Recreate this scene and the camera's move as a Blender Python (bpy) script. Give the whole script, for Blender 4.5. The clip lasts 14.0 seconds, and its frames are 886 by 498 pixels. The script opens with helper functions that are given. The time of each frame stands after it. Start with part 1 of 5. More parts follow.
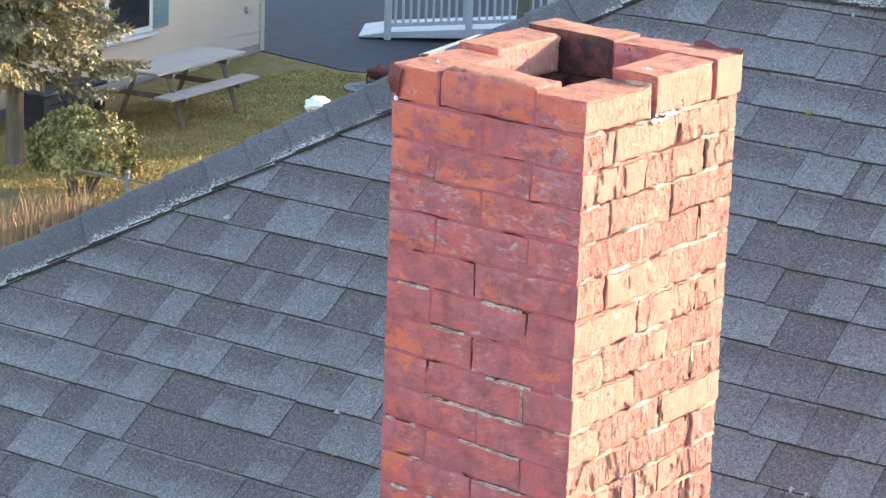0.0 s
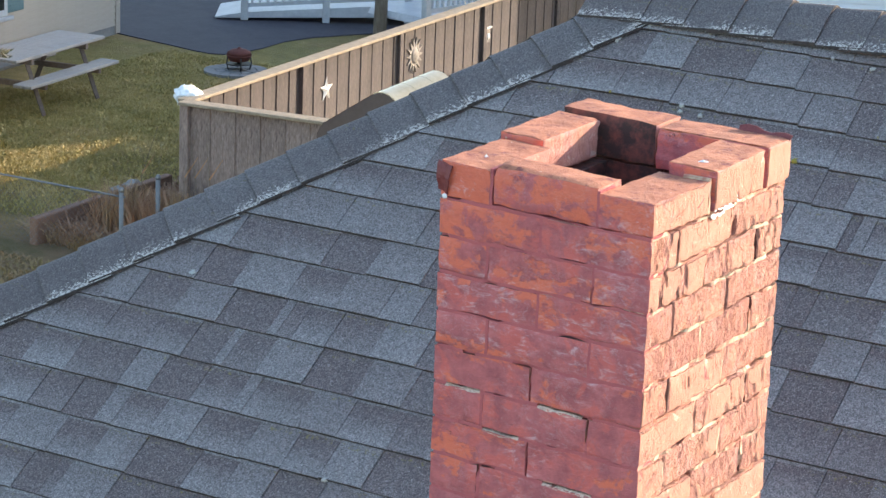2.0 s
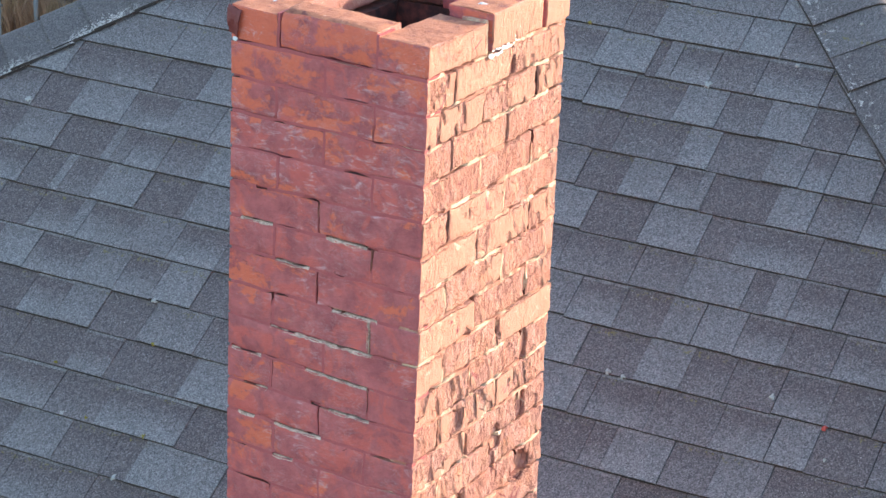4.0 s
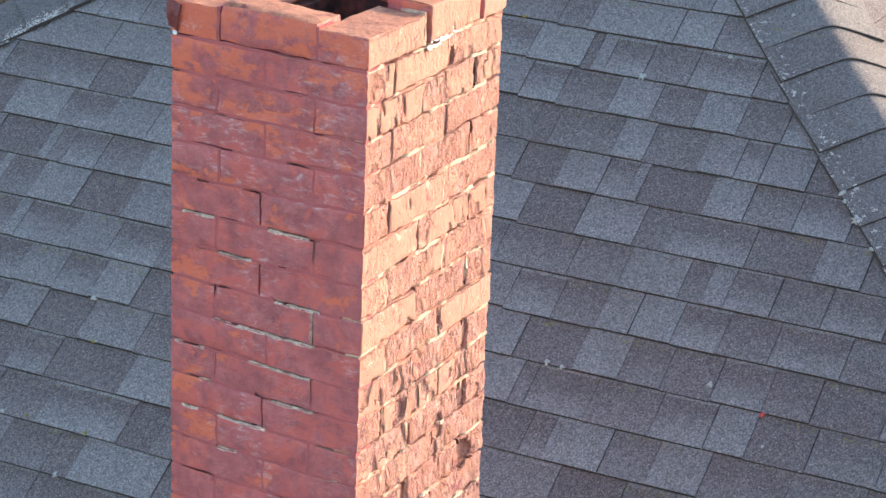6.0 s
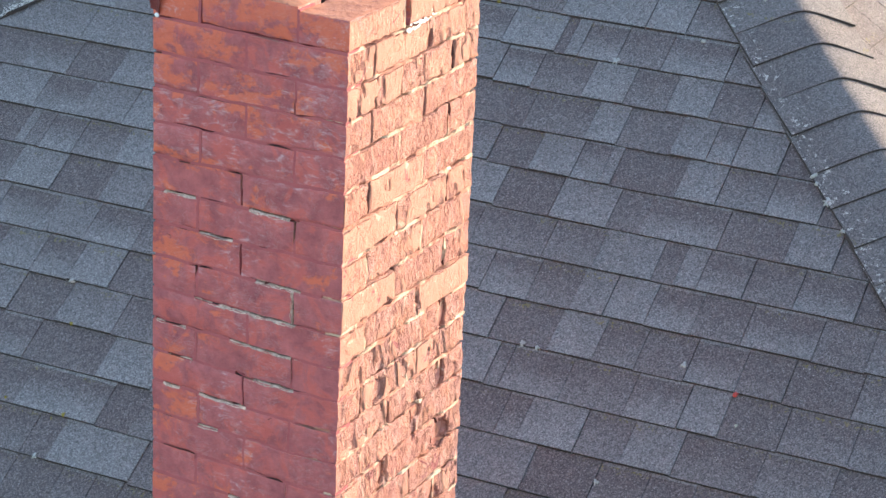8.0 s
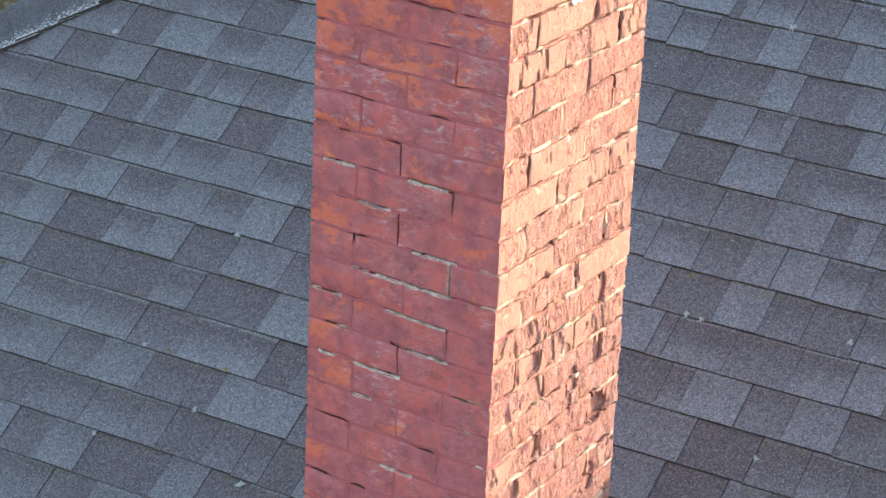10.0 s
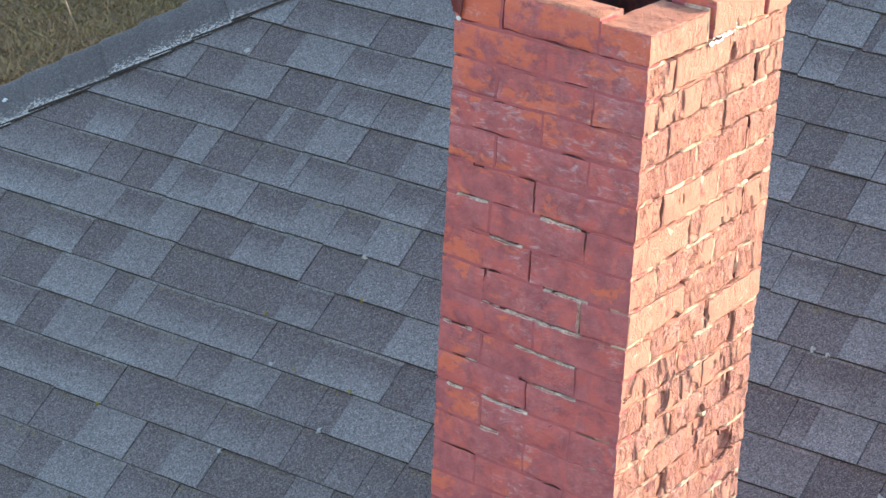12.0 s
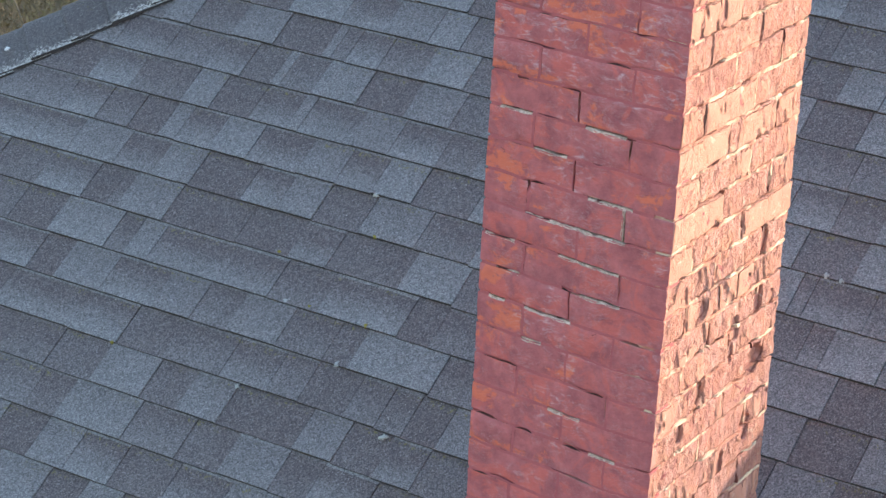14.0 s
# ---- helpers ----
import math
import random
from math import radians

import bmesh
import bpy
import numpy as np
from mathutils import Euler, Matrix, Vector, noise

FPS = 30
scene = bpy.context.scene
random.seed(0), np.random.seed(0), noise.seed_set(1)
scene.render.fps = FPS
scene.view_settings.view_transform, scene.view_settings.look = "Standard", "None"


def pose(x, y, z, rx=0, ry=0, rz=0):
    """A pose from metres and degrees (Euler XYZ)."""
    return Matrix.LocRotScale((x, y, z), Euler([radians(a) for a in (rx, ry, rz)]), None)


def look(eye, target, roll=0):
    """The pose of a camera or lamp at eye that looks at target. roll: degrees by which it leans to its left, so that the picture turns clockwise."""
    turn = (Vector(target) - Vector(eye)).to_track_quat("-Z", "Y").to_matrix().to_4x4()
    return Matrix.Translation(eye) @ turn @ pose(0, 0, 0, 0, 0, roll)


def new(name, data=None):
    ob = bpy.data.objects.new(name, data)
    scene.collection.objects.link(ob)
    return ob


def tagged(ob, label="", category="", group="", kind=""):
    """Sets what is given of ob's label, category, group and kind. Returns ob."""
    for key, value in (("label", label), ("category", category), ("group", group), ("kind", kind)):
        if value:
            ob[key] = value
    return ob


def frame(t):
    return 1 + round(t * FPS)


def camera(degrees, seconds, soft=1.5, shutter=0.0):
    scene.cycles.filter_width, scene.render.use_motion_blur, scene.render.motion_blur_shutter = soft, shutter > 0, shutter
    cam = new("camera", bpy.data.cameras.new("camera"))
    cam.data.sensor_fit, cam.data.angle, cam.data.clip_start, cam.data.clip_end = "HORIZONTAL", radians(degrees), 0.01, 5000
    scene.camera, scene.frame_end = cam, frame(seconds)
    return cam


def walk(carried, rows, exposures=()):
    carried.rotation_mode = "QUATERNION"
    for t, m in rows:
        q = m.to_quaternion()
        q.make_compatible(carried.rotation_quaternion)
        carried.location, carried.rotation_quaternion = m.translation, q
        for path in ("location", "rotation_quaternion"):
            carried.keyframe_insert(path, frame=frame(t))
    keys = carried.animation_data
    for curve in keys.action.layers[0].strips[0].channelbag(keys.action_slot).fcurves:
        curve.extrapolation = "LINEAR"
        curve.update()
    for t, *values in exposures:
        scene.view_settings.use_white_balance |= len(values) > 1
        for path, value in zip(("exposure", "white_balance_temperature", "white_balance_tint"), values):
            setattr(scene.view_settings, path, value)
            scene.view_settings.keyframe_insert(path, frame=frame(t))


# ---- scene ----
cam = camera(20.53, 14.0, soft=1.5)
PATH = [
    (0, (2.2148, -3.5810, 0.8346), (1.1046, -1.9980, 0.3231), 2.13),
    (0.5, (2.2010, -3.6336, 0.8926), (1.1353, -2.0209, 0.3795), 1.97),
    (1, (2.0248, -3.6562, 0.9411), (0.9848, -2.0273, 0.4262), 1.88),
    (1.5, (1.7978, -3.6345, 0.9805), (0.7807, -1.9925, 0.4613), 1.97),
    (2, (1.7569, -3.6066, 1.0153), (0.7630, -1.9556, 0.4802), 2.22),
    (2.5, (1.7985, -3.6136, 1.0748), (0.8279, -1.9564, 0.5166), 2.28),
    (3, (1.8739, -3.6443, 1.1361), (0.9300, -1.9871, 0.5340), 2.46),
    (3.5, (1.9694, -3.6775, 1.1630), (1.0555, -2.0267, 0.4999), 2.47),
    (4, (2.0324, -3.6801, 1.1617), (1.1396, -2.0286, 0.4722), 2.46),
    (4.2, (2.0367, -3.6828, 1.1614), (1.1505, -2.0284, 0.4703), 2.36),
    (6.3, (2.0331, -3.7455, 1.1518), (1.1972, -2.0636, 0.4647), 2.46),
    (6.5, (2.0236, -3.7698, 1.1583), (1.1929, -2.0858, 0.4697), 2.52),
    (7, (2.0358, -3.7957, 1.1521), (1.2147, -2.1072, 0.4631), 2.59),
    (7.2, (2.0438, -3.7952, 1.1498), (1.2261, -2.1051, 0.4606), 2.61),
    (9.3, (2.0389, -3.7414, 1.1871), (1.2009, -2.0780, 0.4585), 2.58),
    (9.5, (2.0418, -3.7298, 1.1949), (1.1772, -2.0860, 0.4530), 2.33),
    (10, (2.0443, -3.6935, 1.2040), (1.1059, -2.0939, 0.4552), 2.65),
    (10.5, (2.0180, -3.6613, 1.2537), (1.0439, -2.0843, 0.5024), 2.80),
    (11, (2.0146, -3.6757, 1.2769), (1.0211, -2.1121, 0.5231), 2.84),
    (11.5, (2.0047, -3.6968, 1.2765), (0.9982, -2.1420, 0.5219), 2.87),
    (12, (2.0083, -3.7104, 1.2785), (0.9929, -2.1612, 0.5242), 2.92),
    (12.5, (1.9997, -3.7269, 1.2613), (0.9797, -2.1809, 0.5065), 2.92),
    (13, (1.9729, -3.7840, 1.2310), (0.9563, -2.2358, 0.4763), 2.89),
    (13.5, (1.9235, -3.8618, 1.1964), (0.9172, -2.3058, 0.4441), 3.01),
    (14, (1.8864, -3.9502, 1.1244), (0.9235, -2.3646, 0.3768), 3.15),
]
walk(cam, [(t, look(eye, target, roll)) for t, eye, target, roll in PATH], exposures=[(0.0, 2.25), (0.5, 2.15), (1.5, 1.97), (14.0, 1.97)])

# ---- light: low winter sun behind the ridge, clear sky ----
SUN_AZ, SUN_EL = 65.0, 15.2
world = bpy.data.worlds.new("sky")
scene.world = world
world.use_nodes = True
wn = world.node_tree
sky = wn.nodes.new("ShaderNodeTexSky")
sky.sky_type = "NISHITA"
sky.sun_disc = False
sky.sun_elevation = radians(SUN_EL)
sky.sun_rotation = radians(90 - SUN_AZ)
sky.air_density, sky.dust_density, sky.ozone_density = 1.0, 1.0, 1.0
wn.nodes["Background"].inputs["Strength"].default_value = 0.15
wn.links.new(sky.outputs["Color"], wn.nodes["Background"].inputs["Color"])
sun = new("sun", bpy.data.lights.new("sun", "SUN"))
sun.data.energy, sun.data.angle, sun.data.color = 2.85, radians(0.5), (1.0, 0.81, 0.62)
SUN_WAY = Vector((math.cos(radians(SUN_AZ)) * math.cos(radians(SUN_EL)), math.sin(radians(SUN_AZ)) * math.cos(radians(SUN_EL)), math.sin(radians(SUN_EL))))
sun.matrix_world = look(SUN_WAY * 50, (0, 0, 0))
tagged(sun, kind="structure")

# ---- materials ----


class Mat:
    """A node material with a principled surface; small helpers add noise, colour ramps and relief."""

    def __init__(self, name, rough=0.8, metal=0.0):
        self.m = bpy.data.materials.new(name)
        self.m.use_nodes = True
        self.t = self.m.node_tree
        self.b = self.t.nodes["Principled BSDF"]
        self.b.inputs["Roughness"].default_value, self.b.inputs["Metallic"].default_value = rough, metal
        self.where = self.t.nodes.new("ShaderNodeTexCoord").outputs["Object"]

    def node(self, kind, **values):
        n = self.t.nodes.new("ShaderNode" + kind)
        for k, v in values.items():
            n.inputs[k.replace("_", " ")].default_value = v
        return n

    def link(self, a, b):
        self.t.links.new(a, b)

    def use_world(self):
        self.where = self.node("NewGeometry").outputs["Position"]
        return self

    def scaled(self, x, y, z):
        n = self.node("Mapping", Scale=(x, y, z))
        self.link(self.where, n.inputs["Vector"])
        return n.outputs["Vector"]

    def noise(self, scale, detail=4.0, rough=0.6, vector=None, distort=0.0):
        n = self.node("TexNoise", Scale=scale, Detail=detail, Roughness=rough, Distortion=distort)
        self.link(vector or self.where, n.inputs["Vector"])
        return n.outputs["Fac"]

    def cells(self, scale, vector=None):
        n = self.node("TexVoronoi", Scale=scale)
        self.link(vector or self.where, n.inputs["Vector"])
        return n

    def ramp(self, fac, low, high):
        n = self.node("MapRange", From_Min=low, From_Max=high)
        self.link(fac, n.inputs["Value"])
        return n.outputs["Result"]

    def mix(self, fac, a, b, how="MIX"):
        n = self.t.nodes.new("ShaderNodeMix")
        n.data_type, n.blend_type = "RGBA", how
        if hasattr(fac, "is_linked"):
            self.link(fac, n.inputs["Factor"])
        else:
            n.inputs["Factor"].default_value = fac
        for slot, v in (("A", a), ("B", b)):
            s = [i for i in n.inputs if i.name == slot and i.type == "RGBA"][0]
            if hasattr(v, "is_linked"):
                self.link(v, s)
            else:
                s.default_value = (*v, 1.0)
        return [o for o in n.outputs if o.type == "RGBA"][0]

    def sums(self, op, a, b):
        n = self.t.nodes.new("ShaderNodeMath")
        n.operation = op
        for i, v in enumerate((a, b)):
            if hasattr(v, "is_linked"):
                self.link(v, n.inputs[i])
            else:
                n.inputs[i].default_value = v
        return n.outputs[0]

    def own(self):
        """A number that differs from object to object."""
        return self.node("ObjectInfo").outputs["Random"]

    def island(self):
        return self.node("NewGeometry").outputs["Random Per Island"]

    def colour(self, c):
        if hasattr(c, "is_linked"):
            self.link(c, self.b.inputs["Base Color"])
        else:
            self.b.inputs["Base Color"].default_value = (*c, 1.0)
        return self

    def bump(self, fac, strength=0.4, distance=0.004):
        n = self.node("Bump", Strength=strength, Distance=distance)
        self.link(fac, n.inputs["Height"])
        if self.b.inputs["Normal"].is_linked:
            self.link(self.b.inputs["Normal"].links[0].from_socket, n.inputs["Normal"])
        self.link(n.outputs["Normal"], self.b.inputs["Normal"])
        return self


PAINT_A, PAINT_B = (0.270, 0.068, 0.080), (0.525, 0.140, 0.142)


def painted_brick():
    m = Mat("painted_brick", 0.62).use_world()
    sep = m.node("SeparateXYZ")
    m.link(m.where, sep.inputs["Vector"])
    big = m.noise(7.0, 6.0, 0.60, m.scaled(1, 1, 2.3), 0.4)
    fine = m.noise(42.0, 6.0, 0.72, distort=0.8)
    paint = m.mix(m.ramp(m.noise(20.0, 5.0, 0.7), 0.32, 0.68), PAINT_A, PAINT_B)
    # a brighter, later coat that shows through here and there
    paint = m.mix(m.sums("MULTIPLY", m.ramp(m.noise(13.0, 6.0, 0.7, distort=0.7), 0.50, 0.58), 0.55), paint, (0.62, 0.120, 0.092))
    bare = m.mix(fine, (0.55, 0.108, 0.062), (0.71, 0.172, 0.098))
    patch = m.sums("ADD", m.sums("MULTIPLY", big, 0.60), m.sums("MULTIPLY", fine, 0.26))
    patch = m.sums("ADD", patch, m.sums("MULTIPLY", m.own(), 0.05))
    patch = m.sums("ADD", patch, m.sums("MULTIPLY", m.sums("SUBTRACT", m.noise(17.0, 5.0, 0.6, distort=0.8), 0.40), 0.34))
    patch = m.sums("ADD", patch, m.sums("MULTIPLY", m.ramp(sep.outputs["X"], -0.24, -0.38), 0.065))
    patch = m.sums("ADD", patch, m.sums("MULTIPLY", m.ramp(sep.outputs["Z"], -0.40, -0.02), 0.095))
    col = m.mix(m.ramp(patch, 0.575, 0.618), paint, bare)
    # thin dull veil over part of the bare clay
    col = m.mix(m.sums("MULTIPLY", m.ramp(m.noise(30.0, 5.0, 0.7), 0.50, 0.75), 0.35), col, paint)
    # chalky scuffs and fine pale scratches
    scuffed = m.sums("SUBTRACT", 0.17, m.sums("MULTIPLY", m.sums("ABSOLUTE", m.sums("ADD", sep.outputs["Z"], 0.27), 0.0), 1.1))
    wide = m.ramp(m.sums("ADD", m.noise(6.5, 4.0), m.sums("MAXIMUM", scuffed, 0.0)), 0.50, 0.64)
    chalk = m.ramp(m.noise(30.0, 7.0, 0.78, m.scaled(1, 1, 2.2), 0.7), 0.52, 0.66)
    col = m.mix(m.sums("MULTIPLY", m.sums("MULTIPLY", chalk, wide), 0.65), col, (0.62, 0.45, 0.47))
    ridge = m.sums("ABSOLUTE", m.sums("SUBTRACT", m.noise(23.0, 5.0, 0.7, m.scaled(1, 1, 2.2), 1.2), 0.5), 0.0)
    scratch = m.sums("MULTIPLY", m.sums("SUBTRACT", 1.0, m.ramp(ridge, 0.004, 0.020)), m.ramp(m.noise(9.0, 3.0), 0.50, 0.60))
    col = m.mix(m.sums("MULTIPLY", scratch, 0.3), col, (0.56, 0.36, 0.36))
    # dark nicks and grime
    nick = m.sums("MULTIPLY", m.ramp(m.noise(70.0, 3.0, 0.6, m.scaled(1, 1, 1.5), 1.0), 0.70, 0.74), m.ramp(m.noise(8.0), 0.48, 0.56))
    col = m.mix(m.sums("MULTIPLY", nick, 0.8), col, (0.075, 0.022, 0.020))
    fleck = m.noise(110.0, 4.0, 0.75, distort=0.5)
    col = m.mix(m.sums("MULTIPLY", m.ramp(fleck, 0.60, 0.70), 0.2), col, (0.58, 0.36, 0.34))
    col = m.mix(m.sums("MULTIPLY", m.ramp(fleck, 0.40, 0.30), 0.25), col, (0.15, 0.042, 0.044))
    m.colour(col)
    m.bump(m.sums("SUBTRACT", 1.0, m.ramp(patch, 0.575, 0.60)), 0.8, 0.0022)
    m.bump(m.noise(18.0, 5.0, 0.6), 0.7, 0.009)
    m.bump(m.sums("SUBTRACT", 1.0, nick), 0.6, 0.003)
    m.bump(fine, 0.8, 0.004)
    return m.bump(m.noise(150.0, 4.0, 0.7), 0.5, 0.002).m


def spalled_brick():
    """Sunny side: the smooth fired skin where it still stands, rough pink core where it has split away."""
    m = Mat("spalled_brick", 0.88).use_world()
    sep = m.node("SeparateXYZ")
    m.link(m.where, sep.inputs["Vector"])
    grain = m.noise(1.0, 5.0, 0.7, m.scaled(120, 90, 40), 0.8)
    core = m.mix(m.ramp(grain, 0.32, 0.68), (0.42, 0.170, 0.127), (0.59, 0.288, 0.216))
    core = m.mix(m.ramp(m.noise(17.0, 5.0, 0.65), 0.40, 0.66), core, (0.54, 0.235, 0.140))
    core = m.mix(m.sums("MULTIPLY", m.own(), 0.35), core, (0.40, 0.130, 0.092))
    skin = m.mix(m.noise(14.0, 5.0, 0.6), (0.45, 0.182, 0.112), (0.56, 0.272, 0.182))
    skin = m.mix(m.ramp(m.noise(34.0, 5.0, 0.7), 0.62, 0.72), skin, (0.62, 0.42, 0.25))
    col = m.mix(m.ramp(sep.outputs["X"], -0.0022, -0.0014), core, skin)
    col = m.mix(m.ramp(m.noise(11.0, 5.0, 0.7, distort=0.6), 0.625, 0.645), col, (0.31, 0.078, 0.078))
    col = m.mix(m.ramp(m.noise(60.0, 5.0, 0.7, distort=0.8), 0.64, 0.74), col, (0.64, 0.49, 0.35))
    col = m.mix(m.sums("MULTIPLY", m.ramp(m.noise(19.0, 6.0, 0.75, distort=0.8), 0.60, 0.66), 0.7), col, (0.68, 0.50, 0.35))
    # shards with crisp edges, split by fine cracks
    warp = m.node("TexNoise", Scale=60.0, Detail=5.0, Roughness=0.7)
    m.link(m.where, warp.inputs["Vector"])
    shifted = m.node("VectorMath")
    shifted.operation = "MULTIPLY_ADD"
    m.link(warp.outputs["Color"], shifted.inputs[0])
    shifted.inputs[1].default_value = (0.9, 0.9, 0.9)
    m.link(m.scaled(60, 84, 22), shifted.inputs[2])
    shard = m.node("RGBToBW")
    m.link(m.cells(1.0, shifted.outputs["Vector"]).outputs["Color"], shard.inputs["Color"])
    rim = m.node("TexVoronoi", Scale=1.0)
    rim.feature = "DISTANCE_TO_EDGE"
    m.link(shifted.outputs["Vector"], rim.inputs["Vector"])
    rough = m.sums("SUBTRACT", 1.0, m.ramp(sep.outputs["X"], -0.0026, -0.0012))
    rough = m.sums("MULTIPLY", rough, m.ramp(sep.outputs["X"], -0.0115, -0.0085))
    crack = m.sums("MULTIPLY", m.sums("SUBTRACT", 1.0, m.ramp(rim.outputs["Distance"], 0.02, 0.09)), m.ramp(m.noise(24.0, 3.0), 0.43, 0.53))
    crack = m.sums("MULTIPLY", crack, m.sums("ADD", m.sums("MULTIPLY", rough, 0.7), 0.3))
    col = m.mix(m.sums("MULTIPLY", m.sums("MULTIPLY", m.ramp(shard.outputs["Val"], 0.35, 0.75), rough), 0.4), col, (0.66, 0.36, 0.27))
    col = m.mix(m.sums("MULTIPLY", crack, 0.40), col, (0.28, 0.100, 0.080))
    m.colour(m.mix(1.0, col, (0.98, 1.05, 1.20), "MULTIPLY"))
    m.bump(m.sums("MULTIPLY", shard.outputs["Val"], rough), 1.0, 0.0042)
    m.bump(m.sums("SUBTRACT", 1.0, crack), 0.9, 0.0035)
    m.bump(m.sums("MULTIPLY", m.noise(1.0, 7.0, 0.78, m.scaled(70, 85, 48), 1.8), m.sums("ADD", m.sums("MULTIPLY", rough, 0.75), 0.25)), 1.0, 0.007)
    m.bump(grain, 0.6, 0.003)
    return m.bump(m.noise(260.0, 3.0), 0.4, 0.0015).m


def top_brick():
    m = Mat("worn_brick_top", 0.8).use_world()
    n = m.noise(20.0, 6.0, 0.72, distort=0.5)
    col = m.mix(m.ramp(n, 0.35, 0.62), (0.27, 0.085, 0.048), (0.47, 0.185, 0.100))
    col = m.mix(m.ramp(m.noise(34.0, 6.0, 0.7), 0.54, 0.64), col, (0.20, 0.055, 0.045))
    col = m.mix(m.ramp(m.noise(33.0, 6.0, 0.75, distort=1.2), 0.64, 0.72), col, (0.58, 0.42, 0.35))
    m.colour(col)
    m.bump(m.noise(16.0, 4.0), 0.6, 0.010)
    return m.bump(m.noise(70.0, 6.0, 0.7), 0.9, 0.005).m


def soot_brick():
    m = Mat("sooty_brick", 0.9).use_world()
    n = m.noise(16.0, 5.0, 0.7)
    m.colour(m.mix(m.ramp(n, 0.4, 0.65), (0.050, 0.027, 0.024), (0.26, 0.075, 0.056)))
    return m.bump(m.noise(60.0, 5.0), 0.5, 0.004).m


def mortar_mat():
    m = Mat("old_mortar", 0.92).use_world()
    n = m.noise(11.0, 5.0, 0.7)
    pale = m.mix(m.noise(90.0, 4.0), (0.36, 0.31, 0.26), (0.56, 0.50, 0.43))
    col = m.mix(m.ramp(n, 0.69, 0.73), m.mix(m.noise(26.0), PAINT_A, PAINT_B), pale)
    m.colour(col)
    return m.bump(m.noise(140.0, 5.0), 0.7, 0.004).m


def pale_mortar_mat():
    m = Mat("bare_mortar", 0.92).use_world()
    dust = m.mix(m.noise(80.0, 5.0, 0.7), (0.34, 0.135, 0.095), (0.52, 0.235, 0.165))
    col = m.mix(m.ramp(m.noise(9.0, 5.0, 0.65), 0.46, 0.56), dust, m.mix(m.noise(90.0, 4.0), (0.53, 0.40, 0.285), (0.73, 0.585, 0.435)))
    m.colour(col)
    return m.bump(m.noise(140.0, 5.0), 0.8, 0.004).m


def shingle_mat(name, random_of, blend=""):
    """Granule-coated asphalt; blend: d dark, m middle, p pale, b pale with a dark band at its head, c even for caps, or any of them."""
    m = Mat(name, 0.93).use_world()
    pick = m.own() if random_of == "own" else m.island()
    grey = m.node("RGBToBW")
    m.link(m.cells(400.0).outputs["Color"], grey.inputs["Color"])
    coarse = m.node("RGBToBW")
    m.link(m.cells(250.0).outputs["Color"], coarse.inputs["Color"])
    speck = m.sums("ADD", m.sums("MULTIPLY", m.ramp(grey.outputs["Val"], 0.10, 0.90), 0.78), m.sums("MULTIPLY", m.ramp(coarse.outputs["Val"], 0.2, 0.8), 0.22))
    speck = m.sums("ADD", m.sums("MULTIPLY", m.sums("POWER", speck, 1.5), 0.90), 0.038)
    dark = m.mix(speck, (0.049, 0.040, 0.040), (0.255, 0.209, 0.203))
    pale = m.mix(speck, (0.087, 0.083, 0.083), (0.438, 0.418, 0.410))
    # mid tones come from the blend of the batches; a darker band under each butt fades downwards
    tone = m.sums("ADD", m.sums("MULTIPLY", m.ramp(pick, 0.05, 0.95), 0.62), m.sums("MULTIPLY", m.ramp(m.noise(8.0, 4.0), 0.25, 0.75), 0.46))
    sep = m.node("SeparateXYZ")
    m.link(m.where, sep.inputs["Vector"])
    settle = m.node("MapRange", From_Min=-1.3, From_Max=-0.5, To_Min=0.0123, To_Max=0.0)
    m.link(sep.outputs["X"], settle.inputs["Value"])
    level = m.sums("SUBTRACT", m.sums("SUBTRACT", sep.outputs["Z"], settle.outputs["Result"]), -2.1562 + 0.7223 * 1.892 - 0.1058 * 0.7223 * 40)
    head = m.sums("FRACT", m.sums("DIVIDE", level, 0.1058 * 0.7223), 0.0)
    other = m.sums("FRACT", m.sums("MULTIPLY", pick, 7.31), 0.0)
    block = m.node("CombineXYZ")
    m.link(m.sums("MULTIPLY", sep.outputs["X"], 8.5), block.inputs["X"])
    m.link(m.sums("MULTIPLY", m.sums("FLOOR", m.sums("DIVIDE", level, 0.1058 * 0.7223), 0.0), 7.7), block.inputs["Y"])
    batch = m.node("RGBToBW")
    m.link(m.cells(1.0, block.outputs["Vector"]).outputs["Color"], batch.inputs["Color"])
    tone = m.sums("ADD", m.sums("MULTIPLY", tone, 0.88), m.sums("MULTIPLY", m.ramp(batch.outputs["Val"], 0.25, 0.75), 0.12))
    other = m.sums("ADD", m.sums("MULTIPLY", other, 0.75), m.sums("MULTIPLY", m.ramp(batch.outputs["Val"], 0.72, 0.30), 0.25))
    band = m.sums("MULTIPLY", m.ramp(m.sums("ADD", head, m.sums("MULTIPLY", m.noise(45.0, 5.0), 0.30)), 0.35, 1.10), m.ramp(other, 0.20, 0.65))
    if blend:
        level_of = {"d": 0.15, "m": 0.40, "p": 0.68, "b": 0.70, "c": 0.38}[blend]
        tone = m.sums("ADD", m.sums("MULTIPLY", m.sums("SUBTRACT", tone, 0.5), 0.36), level_of)
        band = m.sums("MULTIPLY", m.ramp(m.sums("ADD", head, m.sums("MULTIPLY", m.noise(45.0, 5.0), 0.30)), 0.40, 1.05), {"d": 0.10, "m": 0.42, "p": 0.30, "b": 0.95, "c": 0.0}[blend])
